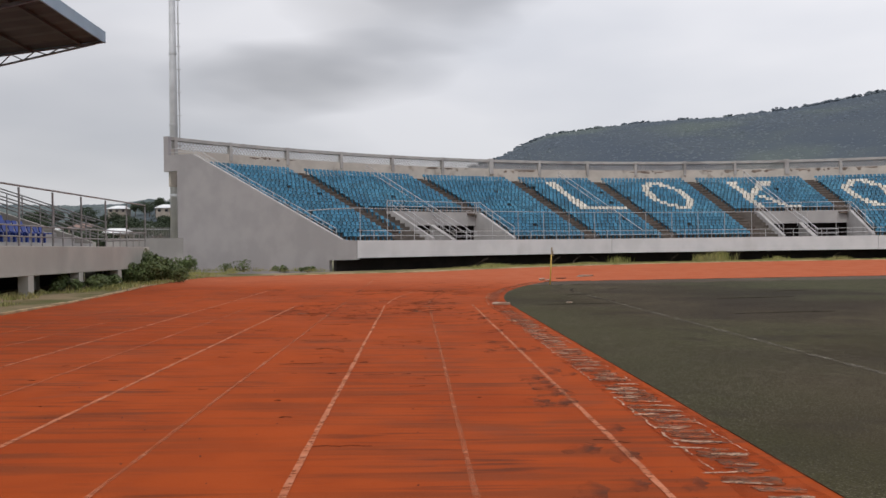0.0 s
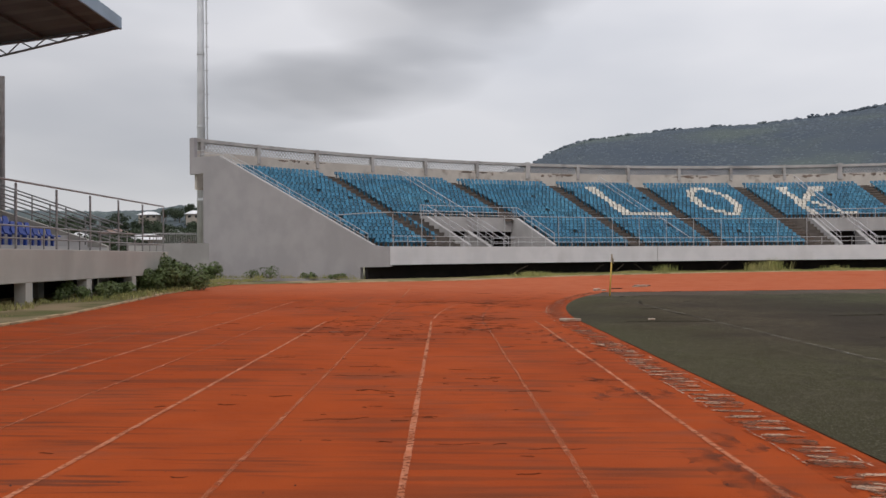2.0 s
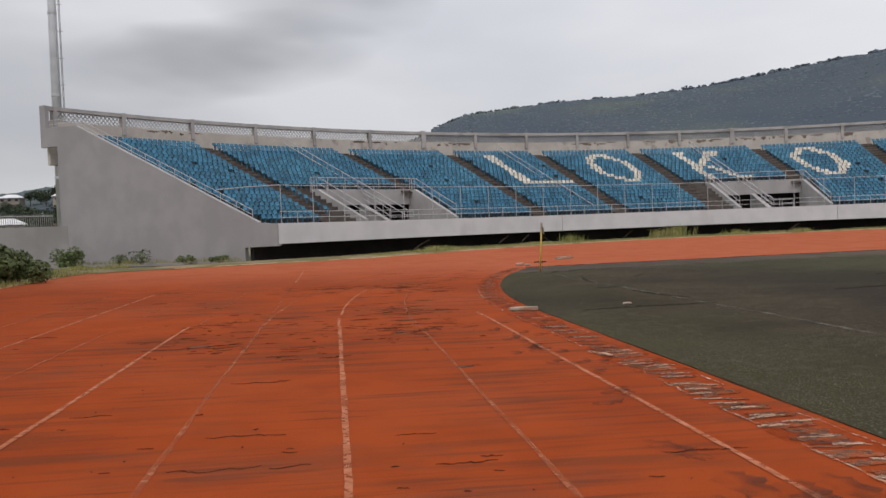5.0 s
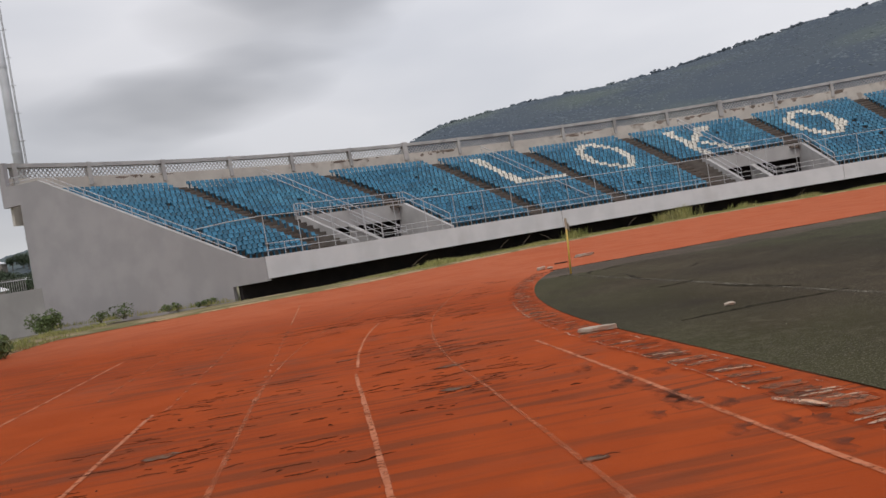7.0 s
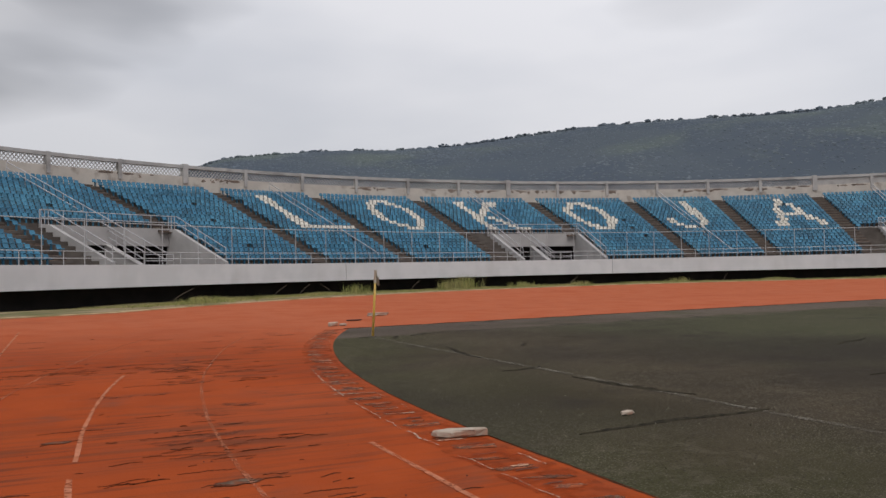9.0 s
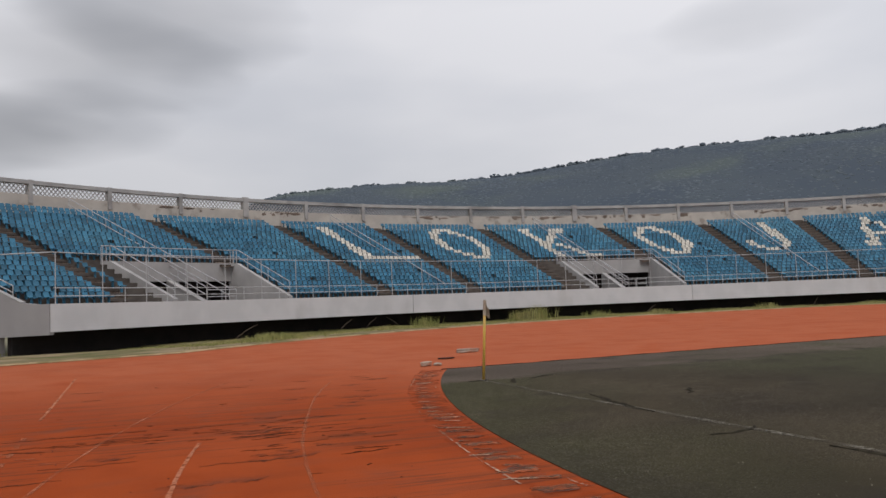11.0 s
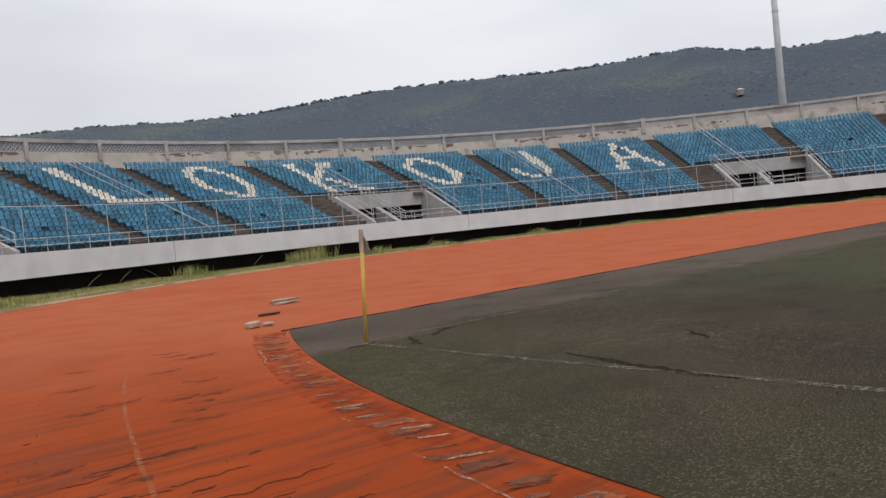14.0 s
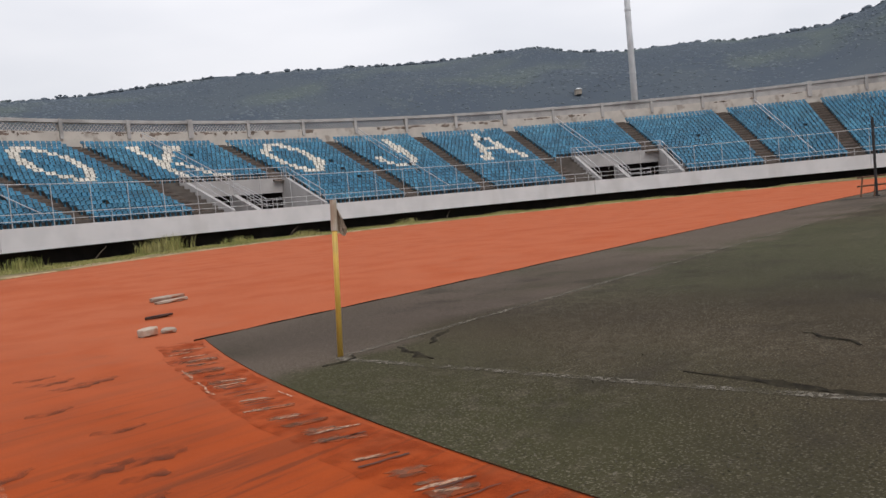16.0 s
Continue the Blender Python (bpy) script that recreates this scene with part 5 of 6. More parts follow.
def build_verges():
    inner = track_edge()
    bm = bmesh.new()
    prev = None
    for i, (x, y) in enumerate(inner):
        if y < 42.5 and x < 0:
            ends = [(x, y), (x - 1.2, y), (-13.2, y), (-16.5, y), (-30.0, y)]
        else:
            c = Vector((x - CX, y - CY, 0))
            t = math.degrees(math.atan2(c.y, c.x))
            r = c.length
            far = 59.5 if t < 134 else 80.0
            ends = [tuple(polar(r + (far - r) * k, t)[:2]) for k in (0, 0.15, 0.4, 0.7, 1.0)]
        row = []
        for k, (a, b) in enumerate(ends):
            jitter = 0.12 * noise.noise((a * 0.9, b * 0.9, 3)) if k == 0 else 0.0
            fall = (0, 0.02, 0.12, 0.25, 0.34)[k] if y >= 42.5 else 0.0
            if y >= 42.5 and k >= 2 and -8 < x < 8:
                fall += 0.16 * (k - 1)
            z = ground_z(a, b) + (0.015 if k == 0 else 0.04 - fall + 0.04 * noise.noise((a, b, 0)))
            row.append(bm.verts.new((a + jitter, b + jitter, z)))
        if prev:
            for k in range(4):
                bm.faces.new((prev[k], row[k], row[k + 1], prev[k + 1]))
        prev = row
    tagged(part("verge", bm, VERGE, smooth=True), "dusty grass verge with bare soil beside the track", "verge", kind="structure")
    # thin sandy rim where soil washes onto the track
    bm = bmesh.new()
    prev = None
    for i, (x, y) in enumerate(inner):
        if y < 42.5 or x < -9:
            continue
        d = (Vector((CX, CY, 0)) - Vector((x, y, 0))).normalized()
        for sub in range(1):
            w = 0.10 + 0.16 * abs(noise.noise((i * 0.7, 2, 2)))
            p0, p1 = Vector((x, y, 0)) + d * w, Vector((x, y, 0)) - d * (0.25 + 0.3 * abs(noise.noise((i * 0.9, 5, 1))))
            row = [bm.verts.new((p.x, p.y, ground_z(p.x, p.y) + z)) for p, z in ((p0, 0.008), (Vector((x, y, 0)), 0.05), (p1, 0.045))]
            if prev:
                bm.faces.new((prev[0], prev[1], row[1], row[0]))
                bm.faces.new((prev[1], prev[2], row[2], row[1]))
            prev = row
    tagged(part("sandy_edge", bm, SAND, smooth=True), "thin sandy rim between track and verge", "verge", kind="structure")
    # kerb of short pale stones along the grandstand side
    kerb = empty("track_kerb", "low dusty concrete kerb along the outer edge of the track", "kerb", kind="structure")
    bm = bmesh.new()
    box(bm, -0.06, 0.06, -0.47, 0.47, -0.1, 0.075, 0.012)
    me = mesh_of(bm, "kerb_stone", KERB)
    rnd = random.Random(9)
    line = [Vector((x, y, 0)) for x, y in inner]
    along = 0.0
    for a, b in zip(line, line[1:]):
        if b.y > 42.8:
            break
        d = (b - a)
        n = max(1, round(d.length / 0.97))
        for k in range(n):
            p = a.lerp(b, (k + 0.5) / n)
            if rnd.random() < 0.06:
                continue
            o = new("kerb_stone", me)
            o.parent = kerb
            o.matrix_basis = pose(p.x + rnd.uniform(-0.02, 0.02), p.y, ground_z(p.x, p.y) + rnd.uniform(-0.045, -0.01), rnd.uniform(-1, 1), rnd.uniform(-3, 3), math.degrees(math.atan2(-d.x, d.y)) + rnd.uniform(-2, 2))


def blades(V, F, x, y, z, h, n, spread, rnd, width=0.012):
    for _ in range(n):
        a, lean = rnd.uniform(0, 6.283), rnd.uniform(0.05, 0.55)
        px, py = x + rnd.gauss(0, spread), y + rnd.gauss(0, spread)
        hh = h * rnd.uniform(0.5, 1.15)
        dx, dy = math.cos(a), math.sin(a)
        b = len(V)
        V += [(px - dy * width, py + dx * width, z), (px + dy * width, py - dx * width, z),
              (px + dx * lean * hh * 0.4 + dy * width * 0.7, py + dy * lean * hh * 0.4 - dx * width * 0.7, z + hh * 0.6),
              (px + dx * lean * hh * 0.4 - dy * width * 0.7, py + dy * lean * hh * 0.4 + dx * width * 0.7, z + hh * 0.6),
              (px + dx * lean * hh, py + dy * lean * hh, z + hh)]
        F += [(b, b + 1, b + 2, b + 3), (b + 3, b + 2, b + 4)]


def build_grass():
    rnd = random.Random(31)
    V, F = [], []
    for _ in range(11000):  # strip at the foot of the curved stand
        t = rnd.uniform(20, 137)
        r = 45.6 + 13.4 * rnd.random()
        thick = noise.noise((t * 0.25, r * 0.2, 1))
        if thick < -0.2 or (r < 46.6 and rnd.random() < 0.7):
            continue
        p = polar(r, t)
        f = (r - 44.8) / 14.7
        z = ground_z(p.x, p.y) + 0.02 - float(np.interp(f, (0, 0.15, 0.4, 0.7, 1.0), (0.02, 0.02, 0.12, 0.25, 0.34)))
        if -8 < p.x < 8 and p.y > 44:
            z -= 0.25 * max(f - 0.25, 0)
        blades(V, F, p.x, p.y, z, 0.09 + 0.30 * max(thick, 0) + 0.07 * f, 10, 0.16, rnd, 0.016)
    for t, r, h in ((127.5, 49, 0.5), (126.2, 49.6, 0.55), (125, 50, 0.5), (123.5, 50.5, 0.45), (97, 54.5, 1.1), (98.5, 54.2, 0.9), (96, 54.7, 1.2), (107, 55, 0.8), (90, 55, 0.6), (73, 55, 0.6), (83.5, 55, 0.5)):
        for _ in range(26):
            p = polar(r + rnd.gauss(0, 0.3), t + rnd.gauss(0, 0.5))
            blades(V, F, p.x, p.y, ground_z(p.x, p.y) - 0.25, h, 9, 0.15, rnd, 0.02)
    for _ in range(2200):  # along the grandstand and the end wall
        y = rnd.uniform(2, 52)
        x = -10.4 - 0.02 * y - rnd.random() * 3.2
        if noise.noise((x * 0.5, y * 0.3, 7)) < -0.1:
            continue
        blades(V, F, x, y, ground_z(x, y) + 0.05, rnd.uniform(0.06, 0.2), 6, 0.12, rnd, 0.012)
    for _ in range(150):
        u = rnd.random()
        x, y = -6.8 - 14.5 * u + rnd.gauss(0, 0.2), 60.4 + 8.9 * u - abs(rnd.gauss(0.4, 0.5))
        blades(V, F, x, y, ground_z(x, y) - 0.2, rnd.uniform(0.1, 0.4), 6, 0.12, rnd, 0.016)
    tagged(raw("verge_grass", V, F, GRASS), "tufts of yellow-green grass along walls and verges", "grass", kind="stuff")


def leaf_cloud(rnd, blobs, count, size):
    """Leaves as small bent quads on and inside a set of lumps."""
    V, F = [], []
    weights = [b[3] ** 2 for b in blobs]
    for _ in range(count):
        cx, cy, cz, r = rnd.choices(blobs, weights)[0]
        d = Vector((rnd.gauss(0, 1), rnd.gauss(0, 1), rnd.gauss(0.25, 1))).normalized()
        p = Vector((cx, cy, cz)) + d * r * (0.55 + 0.55 * rnd.random() ** 0.6)
        if p.z < 0.02:
            p.z = 0.02 + 0.1 * rnd.random()
        n = (d + Vector((rnd.gauss(0, 0.6), rnd.gauss(0, 0.6), rnd.gauss(0.3, 0.6)))).normalized()
        a = n.orthogonal().normalized()
        a = (Matrix.Rotation(rnd.uniform(0, 6.28), 3, n) @ a)
        b = n.cross(a)
        s = size * rnd.uniform(0.6, 1.4)
        k = len(V)
        V += [p - a * s, p + b * s * 0.45 - n * s * 0.1, p + a * s, p - b * s * 0.45 - n * s * 0.1]
        F.append((k, k + 1, k + 2, k + 3))
    return V, F


def build_bush(x, y, w, h, seed, label, count=1600, size=0.09, material=None):
    rnd = random.Random(seed)
    top = empty("bush", label, "bush", "bushes by the walls", at=(x, y, ground_z(x, y) - (0.22 if y > 50 else 0.0)))
    blobs = [(rnd.gauss(0, w * 0.33), rnd.gauss(0, w * 0.33), h * rnd.uniform(0.2, 0.62), h * rnd.uniform(0.22, 0.42)) for _ in range(9)]
    raw("leaves", *leaf_cloud(rnd, blobs, count, size), material or LEAF, top)
    bm = bmesh.new()
    for bx, by, bz, r in blobs[:6]:
        pipe(bm, (bx * 0.15, by * 0.15, -0.05), (bx, by, bz), 0.022, 5, 0.008)
    part("stems", bm, BARK, top)


def build_bushes():
    build_bush(-12.5, 34.9, 1.3, 1.15, 1, "dense green bush at the end of the grandstand wall", 3400, 0.08)
    build_bush(-12.7, 36.7, 1.9, 1.75, 2, "dense green bush at the end of the grandstand wall", 6500, 0.085)
    build_bush(-12.6, 38.0, 0.9, 0.75, 10, "low green bush at the end of the grandstand wall", 1000, 0.075)
    build_bush(-12.9, 32.6, 1.0, 0.55, 3, "low green bush under the grandstand wall", 1100, 0.07)
    build_bush(-13.0, 30.6, 0.9, 0.6, 4, "low green bush under the grandstand wall", 1000, 0.07)
    build_bush(-12.9, 28.6, 1.1, 0.75, 11, "low green bush under the grandstand wall", 1200, 0.07)
    build_bush(-19.0, 64.5, 1.6, 1.35, 5, "dark green bush in front of the boundary wall", 1300, 0.10)
    build_bush(-16.0, 65.2, 0.7, 0.9, 6, "thin weed against the grey end wall", 260, 0.08)
    build_bush(-14.2, 64.2, 0.9, 1.3, 7, "thin weed against the grey end wall", 300, 0.08)
    build_bush(-11.0, 62.4, 1.2, 0.6, 8, "low weeds at the foot of the end wall", 420, 0.08)
    build_bush(-8.4, 61.0, 1.2, 0.5, 9, "low weeds at the foot of the end wall", 320, 0.08)
    # dead branches under the front wall
    rnd = random.Random(17)
    for t in (122.0, 113.5, 111.2, 107.8, 100.5, 84.0, 68.0):
        br = empty("dead_branch", "bare dry branch leaning under the stand wall", "branch", "dry branches", at=polar(56.8, t, -0.15))
        bm = bmesh.new()
        lean = rnd.choice((-1, 1)) * rnd.uniform(0.9, 1.6)
        pts = [Vector((lean * u, 0.25 * u, 0.95 * u + 0.08 * math.sin(4 * u))) for u in (0, 0.25, 0.5, 0.75, 1.0)]
        tube(bm, pts, 0.022, 5)
        part("stick", bm, BARK, br)


# ---- the hill and the town ----
CREST = [(-62, 2.2), (-40, 3.0), (-30, 3.6), (-24, 3.6), (-21, 3.75), (-19, 4.15), (-18, 3.95), (-12, 3.4), (-4, 3.6), (2, 5.2), (6.3, 6.6), (8.2, 7.55), (10.2, 8.2), (13, 8.45), (17, 8.7), (22, 8.75), (26.5, 9.1), (32, 9.65), (36.7, 10.05), (43, 10.15),
         (50.4, 10.15), (55, 10.35), (58, 10.4), (61, 9.75), (64, 9.4), (68, 9.4), (72, 9.1), (76.5, 9.2), (79, 9.75), (82, 10.4), (90, 11.0), (105, 11.5), (125, 9.0)]


def crest(az):
    lift = float(np.interp(az, (2, 6, 36, 60), (0.15, 0.27, 0.24, 0.0)))
    return lift + float(np.interp(az, [c[0] for c in CREST], [c[1] for c in CREST]))


def hill_xyz(az, u):
    """u runs from the foot (0) over the crest (1) to the far side."""
    near = 170.0 if az < -6 else 170.0 + 250.0 * min((az + 6) / 14.0, 1.0)
    far = 430.0 if az < -6 else 430.0 + 520.0 * min((az + 6) / 12.0, 1.0)
    d = near + (far - near) * u
    peak = math.tan(radians(crest(az))) * far - (5.0 if az > 0 else 3.0)
    k = u if u < 1 else 2 - u
    h = peak * (0.25 * k + 0.75 * k * k * (3 - 2 * k)) if k > 0 else 0.0
    x, y = d * math.sin(radians(az)), 14 + d * math.cos(radians(az))
    h += peak * 0.10 * k * (1 - k) * 4 * noise.noise((x * 0.006, y * 0.006, 0.5))
    return x, y, h + 1.4 * k - 0.5


def build_hill():
    azs, us = np.arange(-62, 126, 1.0), np.linspace(0, 1.3, 30)
    verts = [hill_xyz(a, u) for a in azs for u in us]
    w = len(us)
    faces = [(i * w + j, i * w + j + 1, (i + 1) * w + j + 1, (i + 1) * w + j) for i in range(len(azs) - 1) for j in range(w - 1)]
    # blue-grey of hill and crowns is haze put into the base colour
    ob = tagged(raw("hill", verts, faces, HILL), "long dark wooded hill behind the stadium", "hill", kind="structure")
    for p in ob.data.polygons:
        p.use_smooth = True
    rnd = random.Random(77)
    bm = bmesh.new()
    bmesh.ops.create_icosphere(bm, subdivisions=1, radius=1.0)
    bv = np.array([v.co[:] for v in bm.verts])
    bf = [[v.index for v in f.verts] for f in bm.faces]
    bm.free()
    V, F = [], []

    def crown(x, y, z, s, flat=0.5):
        base = len(V)
        for p in bv:
            j = rnd.uniform(0.72, 1.2)
            V.append((x + p[0] * s * j, y + p[1] * s * j, z + p[2] * s * flat * j))
        F.extend([tuple(base + k for k in f) for f in bf])

    for i in range(22000):
        az = rnd.uniform(-4, 100) if i < 20500 else rnd.uniform(-45, -4)
        u = 0.40 + 0.62 * rnd.random() ** 0.75
        x, y, z = hill_xyz(az, u)
        s = rnd.uniform(1.3, 2.7) * (1.0 + 0.5 * noise.noise((x * 0.01, y * 0.01, 9)))
        crown(x, y, z - s * 0.34, s)
    for i in range(2600):  # the rough line of crowns along the crest
        az = rnd.uniform(2, 98)
        x, y, z = hill_xyz(az, rnd.uniform(0.96, 1.02))
        s = rnd.choice((1.4, 1.8, 2.4, 3.2, 4.2)) * rnd.uniform(0.8, 1.2)
        tall = rnd.uniform(0.0, 0.55)
        crown(x, y, z + s * tall, s * rnd.choice((0.6, 0.8, 1.0)), 0.6)
        if rnd.random() < 0.035:  # single trees that stand out, crown in clumps
            for _ in range(4):
                crown(x + rnd.gauss(0, 2.2), y, z + rnd.uniform(1.2, 3.6), rnd.uniform(1.2, 2.4))
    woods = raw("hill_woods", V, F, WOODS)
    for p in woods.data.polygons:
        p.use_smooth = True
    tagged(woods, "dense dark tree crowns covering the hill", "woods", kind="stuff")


def build_house(x, y, z, w, d, h, turn, roof_m, label):
    house = empty("house", label, "house", "houses beyond the stadium")
    house.matrix_basis = pose(x, y, z, 0, 0, turn)
    bm = bmesh.new()
    box(bm, -w / 2, w / 2, -d / 2, d / 2, -2, h)
    part("wall", bm, HOUSE, house)
    bm = bmesh.new()
    e, rise = 0.6, d * 0.28
    v = [bm.verts.new(p) for p in ((-w / 2 - e, -d / 2 - e, h), (w / 2 + e, -d / 2 - e, h), (w / 2 + e, d / 2 + e, h), (-w / 2 - e, d / 2 + e, h), (-w / 2 + d * 0.4, 0, h + rise), (w / 2 - d * 0.4, 0, h + rise))]
    for q in ((0, 1, 5, 4), (1, 2, 5), (2, 3, 4, 5), (3, 0, 4), (3, 2, 1, 0)):
        bm.faces.new([v[k] for k in q])
    part("roof", bm, roof_m, house)
    for k in range(3):
        bm = bmesh.new()
        cx = -w / 2 + w * (k + 0.5) / 3
        box(bm, cx - 0.5, cx + 0.5, -d / 2 - 0.04, -d / 2 + 0.05, h * 0.35, h * 0.75)
        part("window", bm, WINDOW_DARK, house)


def build_town():
    def put(az, dist, el, w, d, h, turn, m, label):
        x, y = dist * math.sin(radians(az)), dist * math.cos(radians(az))
        w, d, h, el = w * 0.55, d * 0.55, h * 0.6, el
        build_house(x, y, 1.5 + dist * math.tan(radians(el)), w, d, h, turn, m, label)

    put(-20.6, 190, 0.7, 13, 9, 3.4, 12, TIN, "low house with a pale metal hip roof among trees")
    put(-19.0, 205, 0.5, 11, 8, 3.2, -20, TIN, "small house with a pale metal hip roof among trees")
    put(-18.9, 240, 1.3, 10, 8, 3.0, 30, TIN, "small house with a pale metal roof on the slope")
    put(-17.3, 175, 0.5, 9, 7, 3.0, 5, TIN_BROWN, "house with a rusted brown roof")
    put(-22.6, 230, 1.3, 12, 8, 3.0, -10, TIN_BROWN, "house with a rusted brown roof on the slope")
    put(-17.4, 300, 2.7, 13, 9, 3.4, 18, TIN, "house with a pale roof near the crest")
    put(-24.6, 210, 1.0, 10, 8, 3.0, 25, TIN, "low house with a pale metal roof")
    put(-20.4, 330, 2.7, 13, 9, 3.0, 0, TIN, "house with a pale roof near the crest")
    put(-14.5, 190, 0.6, 11, 8, 3.2, 12, TIN, "low house with a pale metal roof")
    build_house(595, 352, 84, 7, 5, 2.2, 40, TIN, "lone pale-roofed house on the wooded hill")


def build_tree(x, y, z, h, seed):
    rnd = random.Random(seed)
    tree = empty("tree", "dark leafy tree among the houses", "tree", "town trees", at=(x, y, z))
    bm = bmesh.new()
    pipe(bm, (0, 0, -1), (0.1, 0, h * 0.55), h * 0.035, 7, h * 0.018)
    for k in range(5):
        a = 6.283 * k / 5 + rnd.uniform(-0.4, 0.4)
        pipe(bm, (0.05, 0, h * 0.42), (math.cos(a) * h * 0.26, math.sin(a) * h * 0.26, h * rnd.uniform(0.6, 0.78)), h * 0.016, 5, h * 0.006)
    part("trunk", bm, BARK, tree)
    blobs = [(rnd.gauss(0, h * 0.2), rnd.gauss(0, h * 0.2), h * rnd.uniform(0.55, 0.88), h * rnd.uniform(0.13, 0.22)) for _ in range(11)]
    raw("crown", *leaf_cloud(rnd, blobs, 900, h * 0.045), LEAF_DARK, tree)


def build_town_trees():
    rnd = random.Random(51)
    for k in range(100):
        az = rnd.uniform(-28, -14)
        dist = rnd.uniform(140, 320)
        el = 0.2 + (dist - 150) / 150 * 1.9
        build_tree(dist * math.sin(radians(az)), dist * math.cos(radians(az)), 1.5 + dist * math.tan(radians(el)) - 2.5, rnd.uniform(4.0, 7.0), 100 + k)
    for az, dist, el, h in ((-18.1, 330, 2.5, 7), (-18.8, 330, 2.4, 6.5), (-17.6, 320, 2.5, 7), (-19.4, 330, 2.4, 6), (-18.5, 320, 2.3, 6.5)):
        build_tree(dist * math.sin(radians(az)), dist * math.cos(radians(az)), 1.5 + dist * math.tan(radians(el)), h, int(h * 7 - az))


# ---- things on the field and track ----
def build_flag():
    x, y = 5.78, 31.72
    z = ground_z(x, y)
    flag = empty("corner_flag", "leaning yellow corner flag pole with limp faded flag", "corner flag", at=(x, y, z))
    tip = Vector((0.10, -0.02, 1.56))
    bm = bmesh.new()
    pipe(bm, (0, 0, -0.05), tip, 0.029, 10, 0.027)
    part("pole", bm, FLAGPOLE, flag, smooth=True)
    bm = bmesh.new()
    prev = None
    for i in range(13):
        u = i / 12
        fold = 0.022 * math.sin(u * 11) * (0.3 + u)
        along = Vector((0.63, -0.78, 0)) * (0.10 * u) + Vector((0.78, 0.63, 0)) * fold
        top = tip + along + Vector((0.0, 0.0, 0.03 - 0.26 * u))
        low = tip + along * 1.15 + Vector((0.0, 0.0, -0.28 - 0.10 * u * math.sin(3 * u)))
        mid = (top + low) / 2 + Vector((0.02 * math.sin(u * 6), 0.02 * math.cos(u * 9), 0))
        row = [bm.verts.new(p) for p in (top, mid, low)]
        if prev:
            bm.faces.new((prev[0], prev[1], row[1], row[0]))
            bm.faces.new((prev[1], prev[2], row[2], row[1]))
        prev = row
    bmesh.ops.solidify(bm, geom=bm.faces[:], thickness=0.004)
    part("flag", bm, FLAG, flag, "limp faded brown cloth")
    bm = bmesh.new()
    pipe(bm, tip * 0.82, tip * 1.02, 0.034, 10)
    part("sleeve", bm, FLAG, flag, "cloth sleeve")


def build_slab(name, x, y, size, turn, seed, label, m=None, tilt=0.0, lift=0.0):
    rnd = random.Random(seed)
    sx, sy, sz = size
    bm = bmesh.new()
    n = 8
    rim = []
    for i in range(n):
        a = 6.2832 * (i + 0.5) / n
        q = max(abs(math.cos(a)), abs(math.sin(a)))
        rim.append((math.cos(a) / q * sx / 2 * rnd.uniform(0.82, 1.05), math.sin(a) / q * sy / 2 * rnd.uniform(0.75, 1.08), 0.0))
    prism(bm, rim, (0, 0, sz))
    bmesh.ops.bevel(bm, geom=bm.edges[:], offset=min(0.012, sz * 0.25), segments=1, affect="EDGES")
    for v in bm.verts:
        v.co += Vector((rnd.gauss(0, 0.006), rnd.gauss(0, 0.006), rnd.gauss(0, 0.004)))
    ob = tagged(part(name, bm, m or SLAB), label, "rubble", "loose concrete pieces")
    ob.matrix_basis = pose(x, y, ground_z(x, y) + 0.008 + lift, tilt, 0, turn)
    return ob


def build_rubble():
    build_slab("kerb_fragment", 2.46, 20.42, (0.56, 0.17, 0.06), -14, 1, "broken pale concrete kerb piece lying at the turf edge")
    build_slab("concrete_chunk", 4.38, 20.42, (0.17, 0.08, 0.03), 8, 2, "small white chunk lying on the turf", lift=0.004)
    build_slab("concrete_chunk", 6.12, 35.95, (0.34, 0.26, 0.10), 20, 3, "broken pale concrete block on the orange surface")
    build_slab("concrete_chunk", 6.42, 35.9, (0.22, 0.18, 0.05), -30, 4, "broken pale concrete block on the orange surface", tilt=8)
    build_slab("concrete_plate", 9.25, 40.6, (0.9, 0.42, 0.07), 12, 5, "pale flat concrete plate on the orange surface")
    build_slab("concrete_plate", 9.0, 40.0, (0.8, 0.22, 0.05), 6, 6, "pale flat concrete plate on the orange surface")
    build_slab("dark_fragment", 7.4, 37.8, (0.6, 0.14, 0.04), 4, 7, "dark strip of torn track skin", CRACK)
    build_slab("paint_plate", 2.12, 15.4, (0.055, 0.50, 0.018), 18, 8, "long white painted kerb fragment", FLAKE_WHITE)
    rnd = random.Random(13)
    V, F = [], []
    for _ in range(320):  # crumbs of torn surface
        x, y = rnd.uniform(-6, 2.4), rnd.uniform(3, 34)
        if radius(x, y) < 33.0:
            continue
        s = rnd.uniform(0.004, 0.011)
        z = ground_z(x, y) + 0.008
        b = len(V)
        V += [(x - s, y - s * 0.6, z), (x + s, y - s * 0.5, z), (x + s * 0.3, y + s, z), (x, y, z + s * 1.1)]
        F += [(0 + b, 1 + b, 3 + b), (1 + b, 2 + b, 3 + b), (2 + b, b, 3 + b)]
    tagged(raw("track_crumbs", V, F, CRACK), "dark rubber crumbs scattered on the track", "crumbs", kind="stuff")


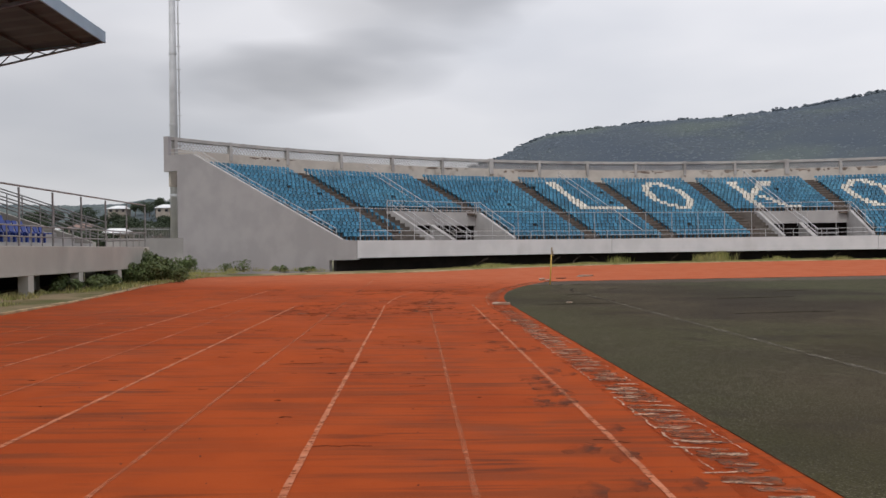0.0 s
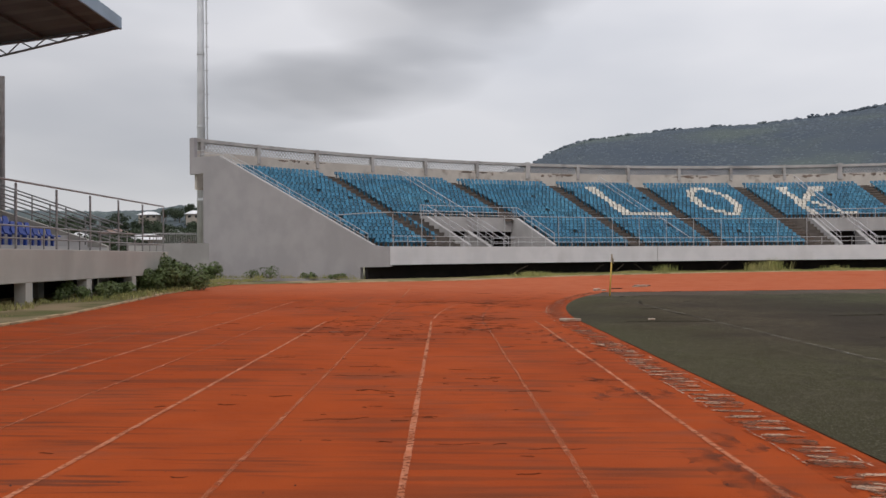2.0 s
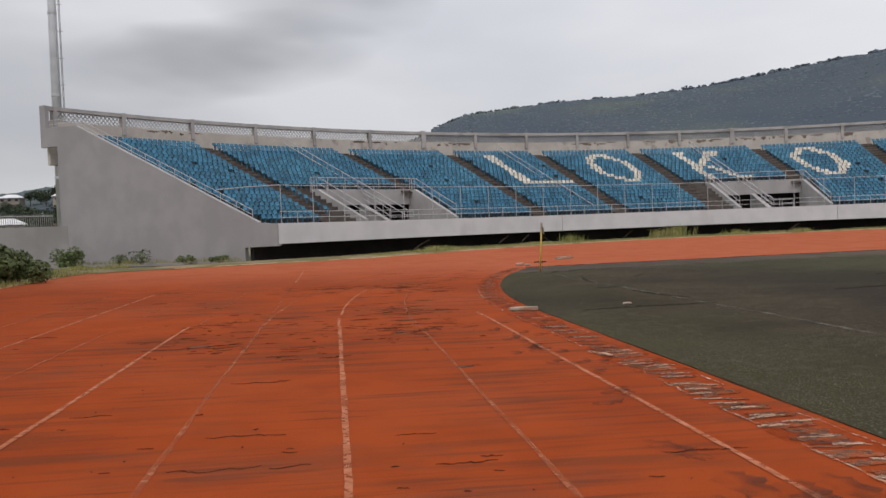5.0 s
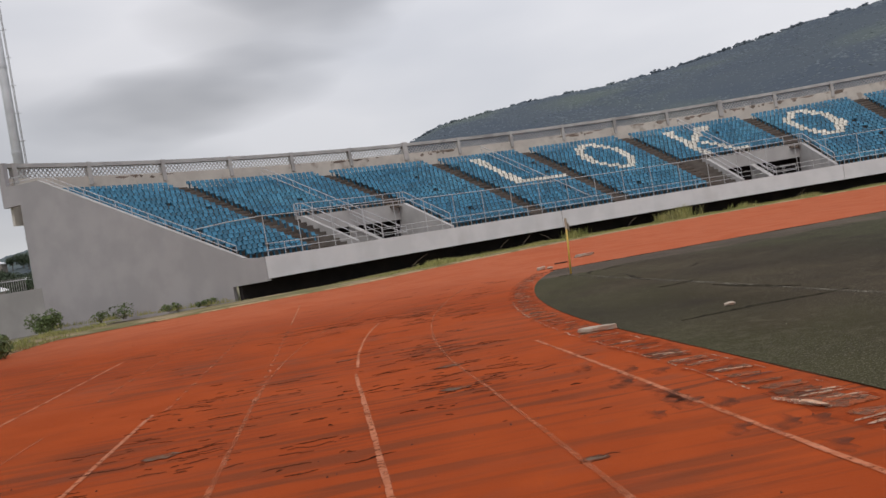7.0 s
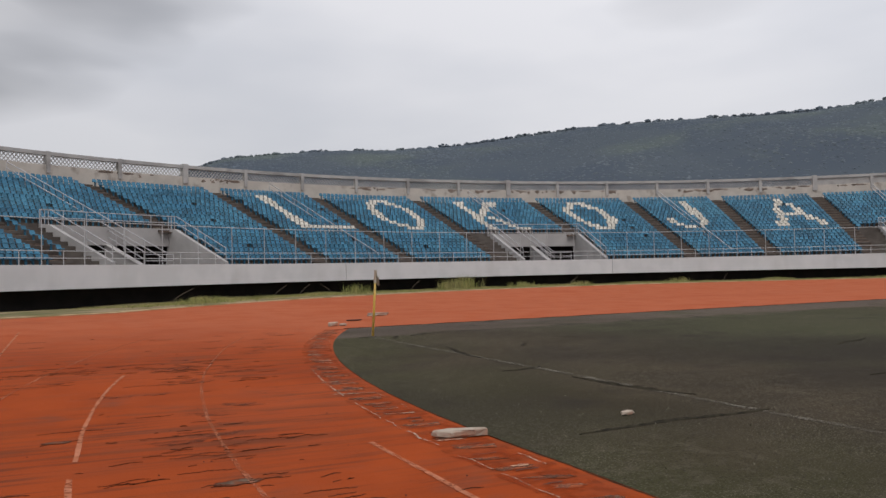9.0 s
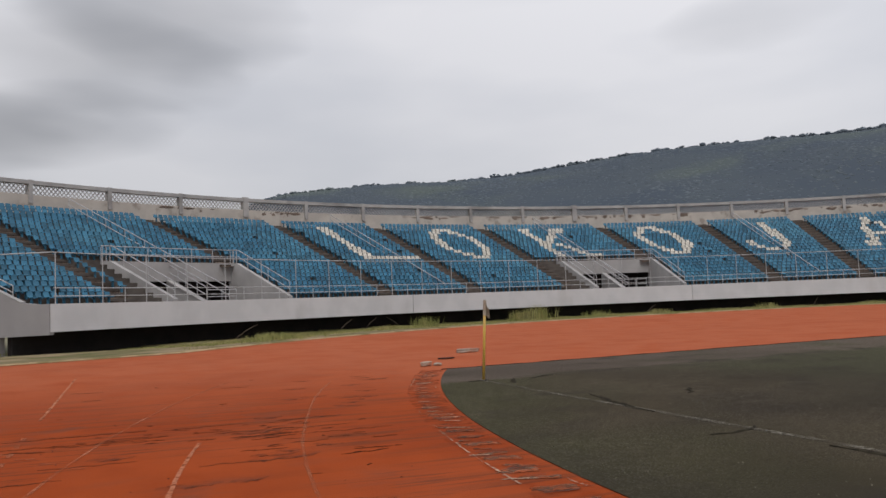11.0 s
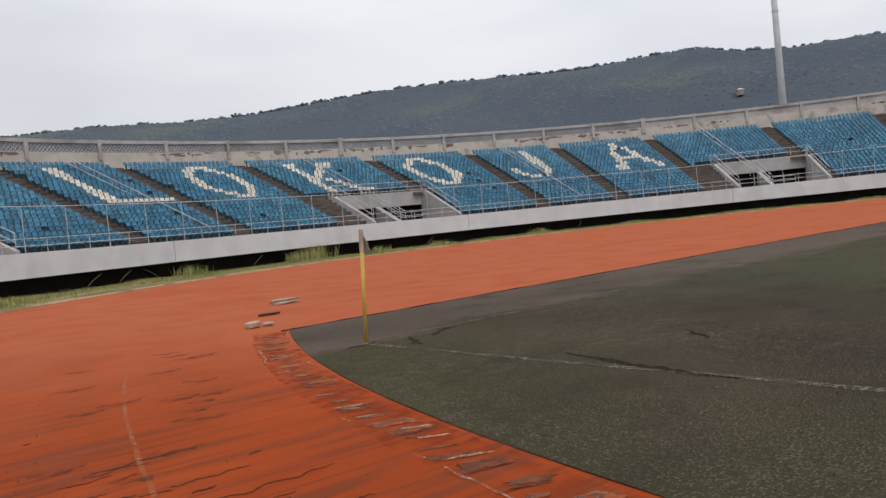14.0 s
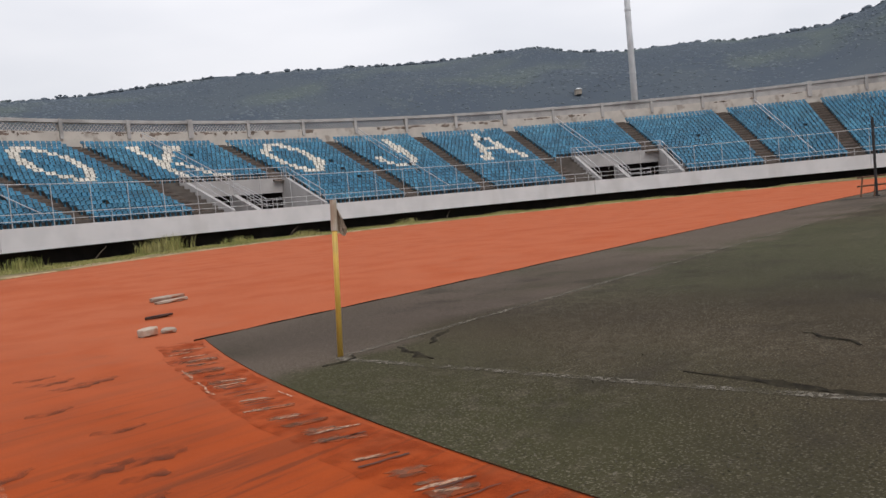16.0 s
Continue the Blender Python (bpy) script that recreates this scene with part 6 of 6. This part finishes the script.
def build_goal():
    x, y = 31.5, 28.38
    z = ground_z(x, y) + 0.03
    goal = empty("football_goal", "white football goal with sagging torn net", "goal")
    goal.matrix_basis = pose(x, y, z, 0, 0, -6) @ Matrix.Diagonal((1, 0.75, 1, 1))
    for dx in (0.0, 7.32):
        bm = bmesh.new()
        pipe(bm, (dx, 0, 0), (dx, 0, 2.5), 0.06, 10)
        part("post", bm, WHITE, goal)
        bm = bmesh.new()
        tube(bm, [(dx, 0, 2.44), (dx, 0.9, 2.4), (dx, 2.0, 0.05)], 0.018)
        part("stay", bm, WHITE, goal)
        bm = bmesh.new()
        pipe(bm, (dx, 0, 0.03), (dx, 2.0, 0.03), 0.02)
        part("base_bar", bm, WHITE, goal)
    bm = bmesh.new()
    pipe(bm, (-0.06, 0, 2.48), (7.38, 0, 2.48), 0.06, 10)
    part("crossbar", bm, WHITE, goal)
    bm = bmesh.new()
    pipe(bm, (0, 2.0, 0.05), (7.32, 2.0, 0.05), 0.035)
    part("back_bar", bm, WHITE, goal)
    bm = bmesh.new()

    def net(u, v):  # side panel, sagging
        yy = 2.0 * u
        hi = 2.4 if u < 0.45 else 2.4 - (u - 0.45) / 0.55 * 2.3
        return Vector((0.12 * math.sin(3 * u + 2 * v), yy, 0.06 + (hi - 0.06) * v))

    for k in range(13):
        tube(bm, [net(k / 12, v) for v in np.linspace(0, 1, 8)], 0.0045, 3)
        tube(bm, [net(u, k / 12) for u in np.linspace(0, 1, 10)], 0.0045, 3)
    for k in range(37):
        dx = 7.32 * k / 36
        tube(bm, [(dx, 0.9, 2.4), (dx, 1.55 + 0.1 * math.sin(dx), 1.1), (dx, 2.0, 0.06)], 0.0045, 3)
    for k in range(12):
        u = k / 11
        tube(bm, [(dx, 0.9 + 1.1 * u, 2.4 - 2.34 * u) for dx in np.linspace(0, 7.32, 12)], 0.0045, 3)
    part("net", bm, NET, goal, "loose white cord net")


def build_poles():
    for x, y, h in ((37.6, 32.6, 3.3), (48.0, 31.9, 3.5)):
        z = ground_z(x, y)
        pole = empty("net_pole", "thin black steel pole standing behind the goal", "pole", "poles behind the goal", at=(x, y, z))
        bm = bmesh.new()
        pipe(bm, (0, 0, -0.05), (0, 0, h), 0.055, 8)
        part("shaft", bm, BLACK, pole)
        bm = bmesh.new()
        box(bm, -0.14, 0.14, -0.14, 0.14, 0.0, 0.05, 0.01)
        part("foot_plate", bm, BLACK, pole)
    x, y = 37.5, 33.2
    fr = empty("steel_frame", "low rusty steel frame of a broken bench", "bench frame")
    fr.matrix_basis = pose(x, y, ground_z(x, y), 0, 0, -75)
    for dx in (0.0, 0.5, 1.3, 1.8):
        bm = bmesh.new()
        pipe(bm, (dx, -0.2, 0), (dx + 0.12, 0.1, 0.85), 0.035, 6)
        part("leg", bm, RUST, fr)
    for zz in (0.82, 0.45):
        bm = bmesh.new()
        pipe(bm, (-0.1, 0.05, zz), (2.0, 0.05, zz + 0.06), 0.035, 6)
        part("bar", bm, RUST, fr)


build_grandstand()
build_verges()
build_grass()
build_bushes()
build_hill()
build_town()
build_town_trees()
build_flag()
build_rubble()
build_goal()
build_poles()
